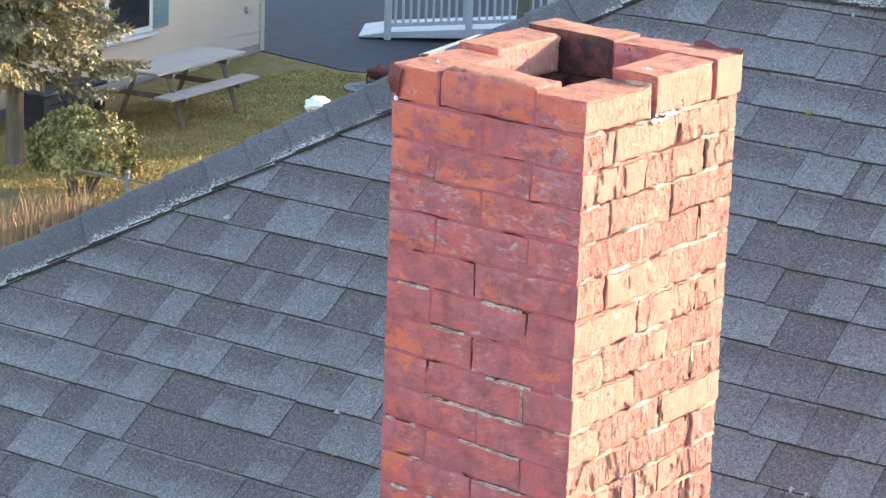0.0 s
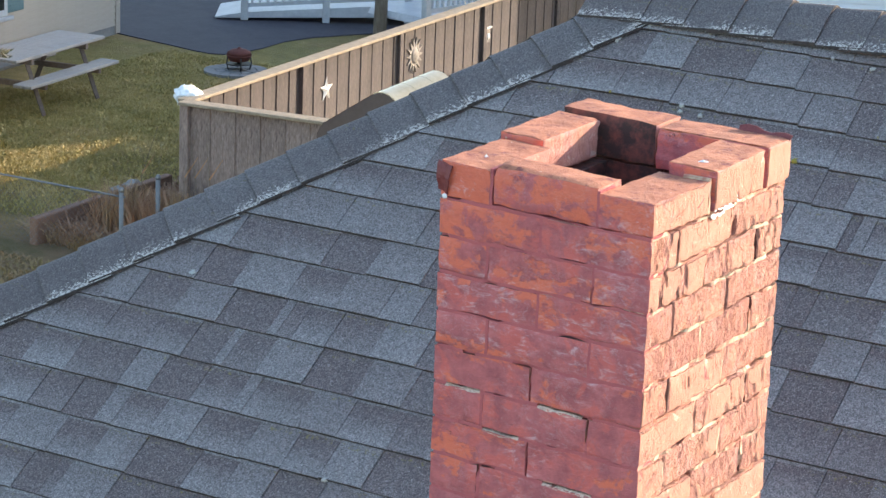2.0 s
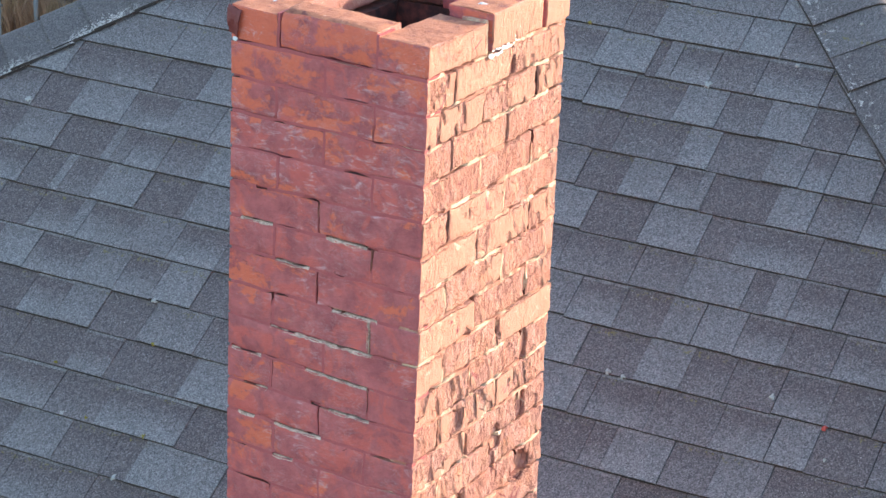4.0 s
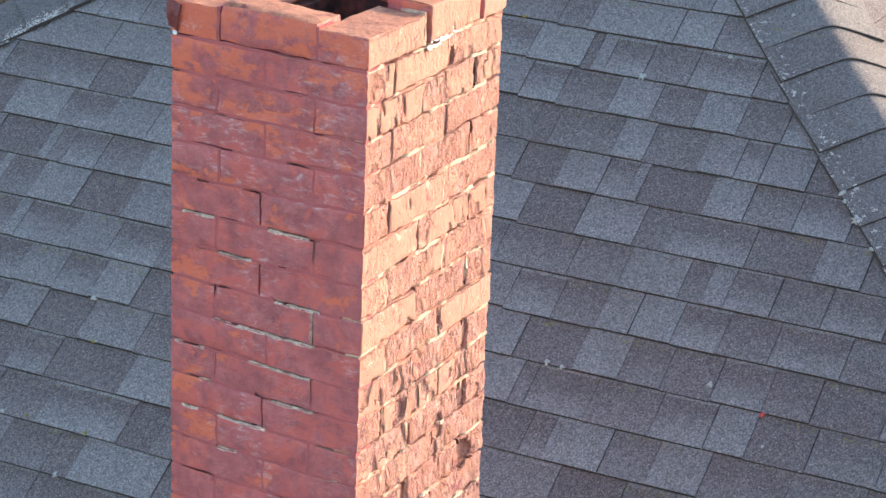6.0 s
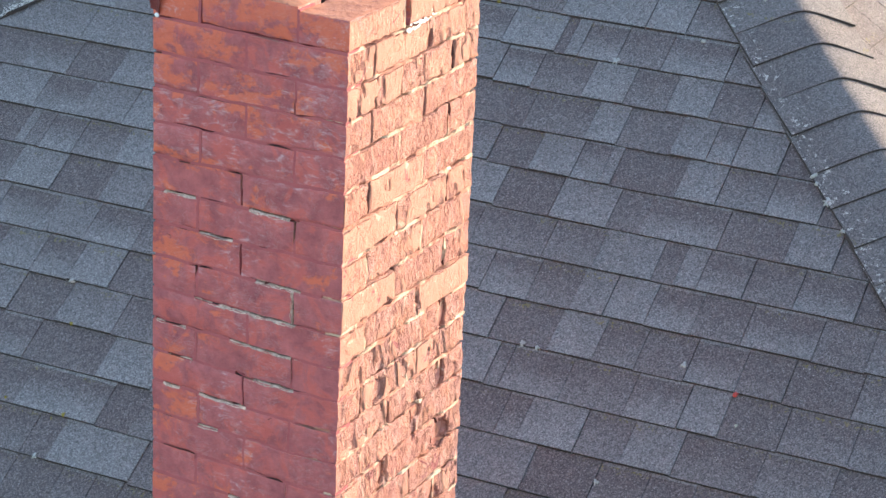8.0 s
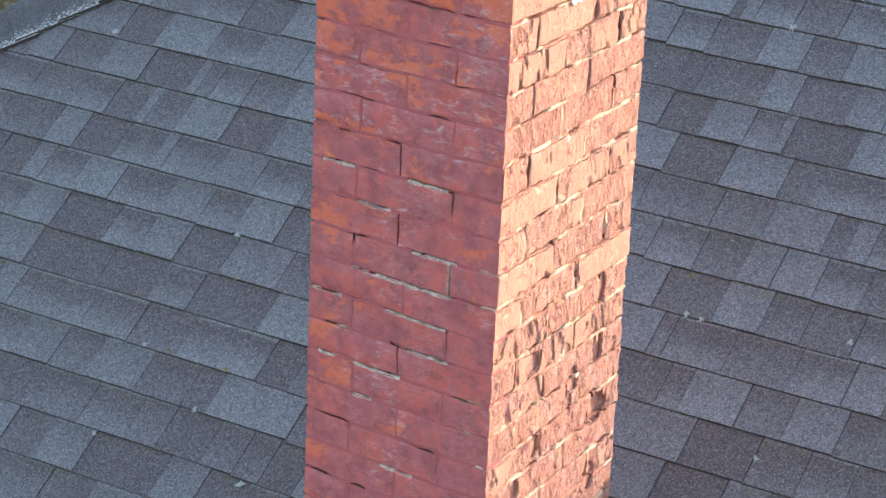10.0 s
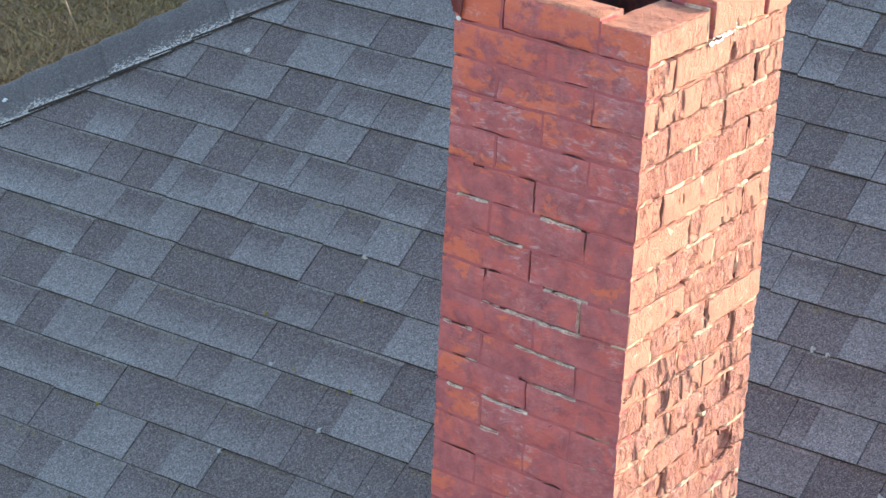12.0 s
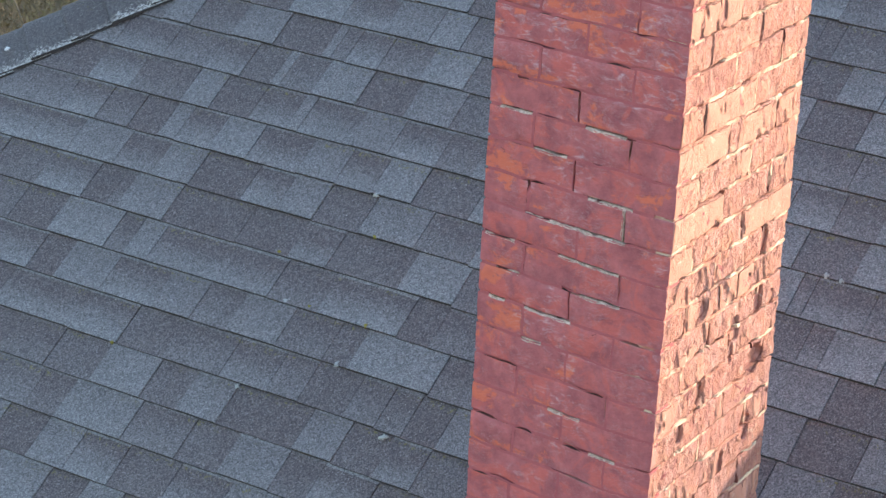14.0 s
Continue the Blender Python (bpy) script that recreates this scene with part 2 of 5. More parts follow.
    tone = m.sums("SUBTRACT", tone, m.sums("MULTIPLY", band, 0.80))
    col = m.mix(m.ramp(tone, 0.10, 0.86), dark, pale)
    # worn streaks and washed-out granules
    col = m.mix(m.sums("MULTIPLY", m.ramp(m.noise(3.0, 5.0, 0.65), 0.52, 0.72), 0.30), col, (0.085, 0.070, 0.066))
    chip = m.node("RGBToBW")
    m.link(m.cells(340.0).outputs["Color"], chip.inputs["Color"])
    col = m.mix(m.sums("MULTIPLY", m.ramp(chip.outputs["Val"], 0.80, 0.84), 0.32), col, (0.46, 0.43, 0.42))
    lich = m.noise(170.0, 3.0, 0.6)
    upper = m.sums("MULTIPLY", m.ramp(sep.outputs["Z"], -0.75, -0.30), 0.165)
    spots = m.sums("MULTIPLY", m.ramp(lich, 0.645, 0.70), m.ramp(m.sums("ADD", m.noise(6.0, 4.0), upper), 0.42, 0.66))
    blot = m.sums("MULTIPLY", m.ramp(m.noise(62.0, 5.0, 0.72), 0.665, 0.70), m.ramp(m.sums("ADD", m.noise(4.0, 3.0), upper), 0.56, 0.66))
    spots = m.sums("MAXIMUM", spots, blot)
    col = m.mix(spots, col, (0.48, 0.45, 0.41))
    # crumbs of moss caught under the butts
    tuft = m.sums("MULTIPLY", m.sums("MULTIPLY", m.ramp(m.noise(95.0, 4.0, 0.7), 0.56, 0.62), m.ramp(head, 0.84, 0.93)), m.ramp(m.noise(3.2, 3.0), 0.50, 0.58))
    col = m.mix(m.sums("MULTIPLY", tuft, 0.8), col, (0.22, 0.185, 0.055))
    m.colour(m.mix(1.0, col, (1.015, 1.0, 1.0), "MULTIPLY"))
    return m.bump(speck, 0.75, 0.0028).m


def plain(name, a, b, scale, rough=0.8, bump=0.2, metal=0.0, stretch=(1, 1, 1), vary=0.0, depth=0.003):
    """Two tones mixed by noise at two scales, with relief; vary: how much each object differs."""
    m = Mat(name, rough, metal)
    v = m.scaled(*stretch)
    n = m.sums("MULTIPLY", m.sums("ADD", m.noise(scale, 5.0, 0.65, v), m.noise(scale * 6, 4.0, 0.65, v)), 0.5)
    fac = m.ramp(n, 0.34, 0.66)
    if vary:
        fac = m.sums("ADD", m.sums("MULTIPLY", fac, 1 - vary), m.sums("MULTIPLY", m.own(), vary))
    m.colour(m.mix(fac, a, b))
    return m.bump(n, bump, depth).m if bump else m.m


def foliage(name, a, b, c):
    m = Mat(name, 0.6)
    col = m.mix(m.island(), a, b)
    col = m.mix(m.ramp(m.noise(1.6, 3.0), 0.45, 0.7), col, c)
    m.colour(col)
    m.b.inputs["Subsurface Weight"].default_value = 0.0
    return m.m


def lawn_mat():
    m = Mat("winter_lawn", 0.95).use_world()
    fine = m.ramp(m.sums("MULTIPLY", m.sums("ADD", m.noise(22.0, 6.0, 0.8), m.noise(4.5, 5.0, 0.7)), 0.5), 0.32, 0.68)
    wide = m.noise(0.55, 4.0, 0.6)
    green = m.mix(fine, (0.195, 0.155, 0.042), (0.430, 0.335, 0.105))
    dry = m.mix(fine, (0.28, 0.175, 0.072), (0.60, 0.39, 0.18))
    col = m.mix(m.ramp(wide, 0.46, 0.70), green, dry)
    # bare earth and dead leaves near the chain-link line
    sep = m.node("SeparateXYZ")
    m.link(m.where, sep.inputs["Vector"])
    near = m.ramp(m.sums("ADD", sep.outputs["X"], m.sums("MULTIPLY", m.noise(0.9, 4.0), 3.0)), -14.9, -13.2)
    col = m.mix(near, col, m.mix(m.ramp(m.noise(1.6, 6.0, 0.7), 0.35, 0.65), (0.145, 0.115, 0.040), (0.30, 0.185, 0.095)))
    m.colour(col)
    return m.bump(fine, 1.0, 0.05).m


PAINTED, SPALLED, BTOP, SOOT, MORTAR, PALE = painted_brick(), spalled_brick(), top_brick(), soot_brick(), mortar_mat(), pale_mortar_mat()


def cap_mat(name, side_sign, crust=0.225, dull=0.4, grain=120.0):
    """The shingle material with a crust of pale lichen along the wing edges of the caps."""
    mat = shingle_mat(name, "own", "c")
    m = Mat("unused")
    bpy.data.materials.remove(m.m)
    m.m, m.t = mat, mat.node_tree
    m.b = m.t.nodes["Principled BSDF"]
    old = m.b.inputs["Base Color"].links[0].from_socket
    sep = m.node("SeparateXYZ")
    m.link(m.t.nodes.new("ShaderNodeTexCoord").outputs["Object"], sep.inputs["Vector"])
    m.where = m.node("NewGeometry").outputs["Position"]
    side = m.ramp(m.sums("MULTIPLY", sep.outputs["X"], side_sign), 0.080, 0.150)
    spots = m.ramp(m.sums("ADD", m.noise(grain, 5.0, 0.75), m.sums("MULTIPLY", side, crust)), 0.69, 0.72)
    spots = m.sums("MULTIPLY", spots, m.ramp(m.sums("ADD", m.noise(5.0, 3.0), m.sums("MULTIPLY", side, 0.22)), 0.58, 0.70))
    m.colour(m.mix(spots, m.mix(dull, old, (0.054, 0.048, 0.049)), (0.50, 0.47, 0.43)))
    return mat


CAP, CAP_LEFT = cap_mat("cap_shingle", -1.0), cap_mat("left_cap_shingle", 1.0)
CAP_RIGHT = cap_mat("right_cap_shingle", -1.0, 0.115, 0.2, 62.0)
# near-black butt faces; the shadow line under each tab is put into this colour
SHADED_EDGE = plain("shaded_shingle_edge", (0.016, 0.013, 0.013), (0.075, 0.063, 0.058), 60.0, 0.95, 0.4)
SHINGLE_REST = shingle_mat("asphalt_shingle_rest", "island")
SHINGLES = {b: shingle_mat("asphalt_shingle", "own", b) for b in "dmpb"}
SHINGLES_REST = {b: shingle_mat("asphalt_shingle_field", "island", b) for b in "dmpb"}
LAWN = lawn_mat()
ASPHALT = plain("asphalt", (0.048, 0.043, 0.054), (0.074, 0.068, 0.082), 3.0, 0.9, 0.3)
PALE_GREY = plain("grey_mortar", (0.15, 0.088, 0.065), (0.93, 0.69, 0.56), 60.0, 0.95, 0.9)
RED_FLAKE = plain("dark_red_paint", (0.115, 0.020, 0.022), (0.20, 0.045, 0.042), 40.0, 0.6, 0.4)
FENCE_WOOD = plain("weathered_board", (0.070, 0.046, 0.040), (0.34, 0.255, 0.215), 3.2, 0.9, 0.5, 0, (4, 4, 0.9), 0.12)
DARK_FENCE = plain("stained_board", (0.016, 0.013, 0.013), (0.125, 0.102, 0.096), 3.6, 0.9, 0.5, 0, (4, 4, 0.9), 0.15)
CAP_WOOD = plain("pale_cap_board", (0.16, 0.125, 0.09), (0.36, 0.29, 0.20), 4.0, 0.85, 0.4, 0, (3, 3, 9))
TABLE_WOOD = plain("grey_table_wood", (0.30, 0.27, 0.24), (0.46, 0.42, 0.38), 3.0, 0.85, 0.3, 0, (9, 1, 9), 0.2)
TABLE_LEG = plain("brown_leg_wood", (0.14, 0.095, 0.075), (0.26, 0.19, 0.15), 5.0, 0.85, 0.3)
SIDING = plain("tan_siding", (0.42, 0.350, 0.285), (0.48, 0.41, 0.34), 1.5, 0.6, 0.1, 0, (1, 1, 4), 0.15)
WHITE_PAINT = plain("white_paint", (0.42, 0.43, 0.45), (0.57, 0.57, 0.57), 3.0, 0.5, 0.1)
WHITE_SIDING = plain("white_siding", (0.64, 0.65, 0.67), (0.74, 0.74, 0.75), 1.5, 0.6, 0.1, 0, (1, 1, 4), 0.15)
SHUTTER = plain("teal_shutter_paint", (0.10, 0.17, 0.19), (0.14, 0.22, 0.24), 6.0, 0.5, 0.1)
RUST = plain("rusty_iron", (0.085, 0.022, 0.018), (0.16, 0.045, 0.030), 12.0, 0.8, 0.4)
IRON = plain("black_iron", (0.016, 0.015, 0.015), (0.035, 0.033, 0.032), 12.0, 0.6, 0.2)
STONE = plain("paver_stone", (0.17, 0.16, 0.155), (0.30, 0.285, 0.27), 5.0, 0.9, 0.5, 0, (1, 1, 1), 0.4)
GALV = plain("galvanised_steel", (0.13, 0.132, 0.135), (0.21, 0.212, 0.215), 20.0, 0.6, 0.1, 0.3)
BRONZE = plain("bronze_sheet_metal", (0.60, 0.47, 0.29), (0.74, 0.61, 0.41), 9.0, 0.32, 0.1, 0.45)
BROWN_METAL = plain("brown_painted_metal", (0.075, 0.044, 0.033), (0.105, 0.066, 0.052), 9.0, 0.6, 0.15)
FOUNDATION = plain("house_wall_paint", (0.42, 0.39, 0.34), (0.50, 0.47, 0.42), 2.0, 0.8, 0.2)
BARK = plain("grey_bark", (0.10, 0.075, 0.055), (0.25, 0.20, 0.15), 9.0, 0.95, 0.8, 0, (3, 3, 0.6), 0, 0.02)
NEEDLES = foliage("spruce_needles", (0.10, 0.105, 0.070), (0.28, 0.25, 0.145), (0.42, 0.33, 0.14))
LEAVES = foliage("bush_leaves", (0.085, 0.095, 0.030), (0.36, 0.30, 0.095), (0.55, 0.42, 0.16))
DRY = foliage("dry_stalks", (0.26, 0.165, 0.085), (0.40, 0.265, 0.145), (0.33, 0.20, 0.10))
WEEDS = foliage("dead_weeds", (0.26, 0.135, 0.080), (0.42, 0.25, 0.15), (0.32, 0.22, 0.10))
UNDERGROWTH = foliage("low_undergrowth", (0.240, 0.145, 0.062), (0.330, 0.200, 0.090), (0.250, 0.195, 0.062))
GRASS = foliage("grass_blades", (0.235, 0.190, 0.052), (0.46, 0.36, 0.115), (0.56, 0.42, 0.17))
SUNLIT_TWIG = plain("sunlit_orange_twig", (0.33, 0.16, 0.07), (0.44, 0.24, 0.12), 9.0, 0.8, 0.1)
TARP = plain("white_cloth", (0.66, 0.68, 0.70), (0.80, 0.81, 0.82), 5.0, 0.7, 0.3)
DARK_BIN = plain("dark_slat_paint", (0.026, 0.024, 0.032), (0.050, 0.046, 0.058), 5.0, 0.7, 0.2)
LICHEN = plain("pale_lichen", (0.30, 0.30, 0.28), (0.46, 0.46, 0.43), 90.0, 0.95, 0.5)
MOSS = plain("yellow_moss", (0.16, 0.135, 0.020), (0.34, 0.27, 0.045), 90.0, 0.95, 0.6)
RED_SCRAP = plain("red_plastic", (0.42, 0.05, 0.04), (0.50, 0.08, 0.06), 40.0, 0.5, 0.0)
PLASTER = plain("pale_plaster", (0.56, 0.55, 0.52), (0.70, 0.69, 0.66), 8.0, 0.8, 0.2)
DARK_PLASTER = plain("dull_cast_metal", (0.10, 0.090, 0.080), (0.24, 0.215, 0.19), 14.0, 0.7, 0.5)
TIMBER = plain("brown_edging_board", (0.15, 0.080, 0.056), (0.25, 0.145, 0.098), 4.0, 0.9, 0.5, 0, (1, 6, 6))
GLASS = Mat("window_glass", 0.05).colour((0.02, 0.025, 0.03)).m


# ---- building helpers ----
def part(name, bm, material, parent, label=""):
    """Links a bmesh as one mesh object under a thing or a part."""
    me = bpy.data.meshes.new(name)
    bm.to_mesh(me)
    bm.free()
    return placed(name, me, material, parent, label)


def placed(name, me, material, parent, label=""):
    for mm in material if isinstance(material, (list, tuple)) else (material,):
        if len(me.materials) < (len(material) if isinstance(material, (list, tuple)) else 1):
            me.materials.append(mm)
    ob = new(name, me)
    ob.parent = parent
    if label:
        tagged(ob, label)
    return ob


def thing(name, m, label, category, group="", kind=""):
    ob = new(name)
    ob.matrix_basis = m
    return tagged(ob, label, category, group, kind)


def box(x0, y0, z0, x1, y1, z1, bevel=0.0, bm=None):
    """A box between two corners, with its edges broken by bevel; added to bm if one is given."""
    own = bmesh.new()
    r = bmesh.ops.create_cube(own, size=1.0)
    for v in r["verts"]:
        v.co = Vector(((x0 + x1) / 2 + v.co.x * (x1 - x0), (y0 + y1) / 2 + v.co.y * (y1 - y0), (z0 + z1) / 2 + v.co.z * (z1 - z0)))
    if bevel:
        bmesh.ops.bevel(own, geom=own.edges[:], offset=bevel, segments=1, affect="EDGES", profile=0.5)
    return joined(own, bm)


def joined(own, bm):
    if bm is None:
        return own
    me = bpy.data.meshes.new("tmp")
    own.to_mesh(me)
    own.free()
    bm.from_mesh(me)
    bpy.data.meshes.remove(me)
    return bm


def rod(points, radius, sides=8, bm=None, taper=1.0):
    """A round bar along a line of points."""
    own = bmesh.new()
    pts = [Vector(p) for p in points]
    rings = []
    for i, p in enumerate(pts):
        way = (pts[min(i + 1, len(pts) - 1)] - pts[max(i - 1, 0)]).normalized()
        side = way.cross(Vector((0, 0, 1)) if abs(way.z) < 0.95 else Vector((1, 0, 0))).normalized()
        up = side.cross(way)
        r = radius * (1 + (taper - 1) * i / max(1, len(pts) - 1))
        rings.append([own.verts.new(p + r * (math.cos(a) * side + math.sin(a) * up)) for a in (2 * math.pi * k / sides for k in range(sides))])
    for a, b in zip(rings, rings[1:]):
        for k in range(sides):
            own.faces.new((a[k], a[(k + 1) % sides], b[(k + 1) % sides], b[k]))
    own.faces.new(rings[0][::-1])
    own.faces.new(rings[-1])
    bmesh.ops.recalc_face_normals(own, faces=own.faces[:])
    return joined(own, bm)


def lathe(profile, sides=20):
    """A turned shape from (radius, height) pairs."""
    bm = bmesh.new()
    rings = [[bm.verts.new((r * math.cos(2 * math.pi * k / sides), r * math.sin(2 * math.pi * k / sides), z)) for k in range(sides)] for r, z in profile]
    for a, b in zip(rings, rings[1:]):
        for k in range(sides):
            bm.faces.new((a[k], a[(k + 1) % sides], b[(k + 1) % sides], b[k]))
    bm.faces.new(rings[0][::-1])
    bm.faces.new(rings[-1])
    bmesh.ops.recalc_face_normals(bm, faces=bm.faces[:])
    return bm


def prism(outline, z0, z1):
    """An upright prism over an outline of (x, y)."""
    bm = bmesh.new()
    low, high = [bm.verts.new((*p, z0)) for p in outline], [bm.verts.new((*p, z1)) for p in outline]
    n = len(outline)
    bm.faces.new(low[::-1])
    bm.faces.new(high)
    for k in range(n):
        bm.faces.new((low[k], low[(k + 1) % n], high[(k + 1) % n], high[k]))
    bmesh.ops.recalc_face_normals(bm, faces=bm.faces[:])
    return bm


def mesh_of(name, verts, faces, smooth=False):
    me = bpy.data.meshes.new(name)
    me.from_pydata(verts, [], faces)
    me.update()
    if smooth:
        me.polygons.foreach_set("use_smooth", [True] * len(me.polygons))
    return me


def soft(ob):
    ob.data.polygons.foreach_set("use_smooth", [True] * len(ob.data.polygons))
    return ob


GROUND = -5.75

# ---- ground ----
def ground_sheet():
    verts, faces = [], []
    n, half = 60, 600.0
    cut = [half * math.copysign(abs(k / n * 2 - 1) ** 2.2, k / n * 2 - 1) for k in range(n + 1)]
    for x in cut:
        for y in cut:
            verts.append((x - 20, y + 15, GROUND + 0.012 * noise.noise((x * 0.2, y * 0.2, 0)) - 0.02))
    for i in range(n):
        for j in range(n):
            a = i * (n + 1) + j
            faces.append((a, a + n + 1, a + n + 2, a + 1))
    ob = new("ground", mesh_of("ground", verts, faces, True))
    ob.data.materials.append(LAWN)
    return tagged(ob, "patchy winter lawn of green and straw-coloured grass", "lawn", kind="structure")


ground_sheet()
drive = part("driveway", prism([(-20.85, 24.35), (-20.33, 24.26), (-19.69, 24.15), (-19.2, 24.05), (-18.88, 24.03), (-18.7, 24.12), (-18.6, 24.32), (-18.56, 24.84), (-18.62, 25.5), (-18.5, 26.05), (-18.1, 26.8), (-17.6, 27.4), (-16.0, 33.0), (-16.0, 60.0), (-60.0, 60.0), (-60.0, 24.0), (-28.9, 23.5)], GROUND - 0.06, GROUND - 0.003), ASPHALT, None)
tagged(drive, "dark grey asphalt driveway beside the tan house", "driveway", kind="structure")

# ---- the hipped roof: u along the courses, v up the slope in plan ----
YAW = radians(0.6)
RISE, BASE = 0.7223, -2.1562
RIDGE_V, RIDGE_L, RIDGE_R = 2.79, -1.386, -0.358
TAN_L, TAN_R = 0.8785, 0.95
EAVE_Z = -2.95
TOP_Z = BASE + RISE * RIDGE_V
EAVE_V = (EAVE_Z - BASE) / RISE
DROP = TOP_Z - EAVE_Z
EAVE_L, EAVE_R = RIDGE_L - DROP / (RISE * TAN_L), RIDGE_R + DROP / (RISE * TAN_R)
BACK_V = 2 * RIDGE_V - EAVE_V
ROOF = Matrix.Rotation(YAW, 4, "Z")


def on_roof(u, v, lift=0.0):
    """A point of the front slope, lifted off it by so much along its normal."""
    k = 1 / math.sqrt(1 + RISE * RISE)
    return Vector((u, v - lift * RISE * k, BASE + RISE * v + lift * k))


house = thing("house", ROOF, "hip-roofed house under grey asphalt shingles", "house", kind="structure")


def roof_body():
    """The sheathing: four slopes with a soffit under them."""
    a, b = (RIDGE_L, RIDGE_V, TOP_Z), (RIDGE_R, RIDGE_V, TOP_Z)
    c = [(EAVE_L, EAVE_V, EAVE_Z), (EAVE_R, EAVE_V, EAVE_Z), (EAVE_R, BACK_V, EAVE_Z), (EAVE_L, BACK_V, EAVE_Z)]
    d = [(x, y, z - 0.16) for x, y, z in c]
    verts = [a, b] + c + d
    faces = [(2, 3, 1, 0), (3, 4, 1), (4, 5, 0, 1), (5, 2, 0)] + [(2 + k, 6 + k, 6 + (k + 1) % 4, 2 + (k + 1) % 4) for k in range(4)] + [(9, 8, 7, 6)]
    return placed("roof", mesh_of("roof", verts, faces), SHINGLE_REST, house, "grey architectural asphalt shingle roof")


roof = roof_body()
inset = 0.35
wall_bm = box(EAVE_L + inset, EAVE_V + inset, GROUND - 0.2, EAVE_R - inset, BACK_V - inset, EAVE_Z - 0.16)
part("wall", wall_bm, FOUNDATION, house, "pale painted house wall")

COURSE_V, PITCH_V = 1.892, 0.1058
SLOPE = math.sqrt(1 + RISE * RISE)
EXPO = PITCH_V * SLOPE


def hip_left(v):
    return RIDGE_L - (RIDGE_V - v) / TAN_L


def hip_right(v):
    return RIDGE_R + (RIDGE_V - v) / TAN_R


def tab_mesh(width, tooth, gap=0.0010):
    """One shingle tab lying in its own plane: x across, y up the slope; the butt is the thick edge at y = 0."""
    long, t0, t1 = EXPO * 1.22, 0.0092 + tooth, 0.0012 + tooth * 0.5
    w = width - gap
    e = 0.0006
    verts = [(0, 0, 0), (w, 0, 0), (w, long, -0.004), (0, long, -0.004), (e, e, t0), (w - e, e, t0), (w - e, long, t1), (e, long, t1), (0, 0, t0 - e), (w, 0, t0 - e)]
    faces = [(4, 5, 6, 7), (0, 1, 9, 8), (8, 9, 5, 4), (1, 2, 6, 5, 9), (3, 0, 8, 4, 7), (2, 3, 7, 6), (0, 3, 2, 1)]
    return verts, faces


# where the tabs of a course begin, and the blend of granules of each: d dark, m middle, p pale, b shaded at its head
CUTS_UPPER_LEFT = {7: ("m", -1.1), 6: ("mpdm", -1.4, -1.28, -1.15, -1.08), 5: ("bpp", -1.31, -1.13, -0.986), 4: ("mdm", -1.6, -1.41, -1.15), 1: ("mp", -1.83, -1.68), 0: ("pm", -1.88, -1.62), -1: ("mbdp", -2.17, -2.01, -1.86, -1.71), -2: ("dpbpp", -2.21, -2.08, -1.9, -1.75, -1.6), -3: ("pmpdpmbmp", -2.46, -2.36, -2.21, -2.06, -1.89, -1.86, -1.81, -1.7, -1.56), -4: ("bmbdpmpdp", -2.56, -2.38, -2.23, -2.1, -1.99, -1.96, -1.85, -1.7, -1.54)}
CUTS_LOWER_LEFT = {-5: ("bmpdbpbpb", -2.57, -2.42, -2.23, -2.13, -1.99, -1.86, -1.82, -1.65, -1.52), -6: ("bmdpbpbpbpd", -2.59, -2.46, -2.34, -2.23, -2.17, -2.05, -1.92, -1.75, -1.62, -1.5, -1.37), -7: ("bpbppdbpdpm", -2.63, -2.48, -2.31, -2.17, -2.08, -2.04, -1.86, -1.74, -1.62, -1.47, -1.29), -8: ("bdmpdddp", -2.51, -2.34, -2.25, -2.21, -2.05, -1.8, -1.5, -1.27), -9: ("dmpbbmbdm", -2.52, -2.17, -2.1, -2.02, -1.77, -1.61, -1.45, -1.2, -1.1), -10: ("dppmpmdpm", -2.36, -2.26, -1.92, -1.79, -1.67, -1.51, -1.36, -1.28, -1.03), -11: ("bbdmbmdmmd", -2.39, -2.12, -1.95, -1.8, -1.61, -1.46, -1.36, -1.22, -1.12, -1.04), -12: ("mdpdpdpd", -2.29, -2.12, -1.96, -1.79, -1.67, -1.54, -1.3, -1.18), -13: ("mm", -2.1, -1.77)}
CUTS_UPPER_RIGHT = {7: ("mm", -0.81, -0.68), 6: ("pmdm", -0.95, -0.80, -0.63, -0.50), 5: ("pdp", -0.74, -0.60, -0.52), 4: ("bmm", -0.60, -0.45, -0.35), 3: ("mpp", -0.60, -0.51, -0.26), 2: ("pdpbmbm", -0.64, -0.48, -0.45, -0.41, -0.30, -0.17, 0.01), 1: ("bmpmpm", -0.61, -0.50, -0.35, -0.23, -0.11, 0.01), 0: ("dmpdpbp", -0.53, -0.47, -0.29, -0.20, -0.05, 0.05, 0.12), -1: ("dpbpdpmb", -0.52, -0.40, -0.28, -0.20, -0.17, 0.01, 0.12, 0.25), -2: ("dpdbd", -0.45, -0.29, -0.13, -0.04, 0.17)}
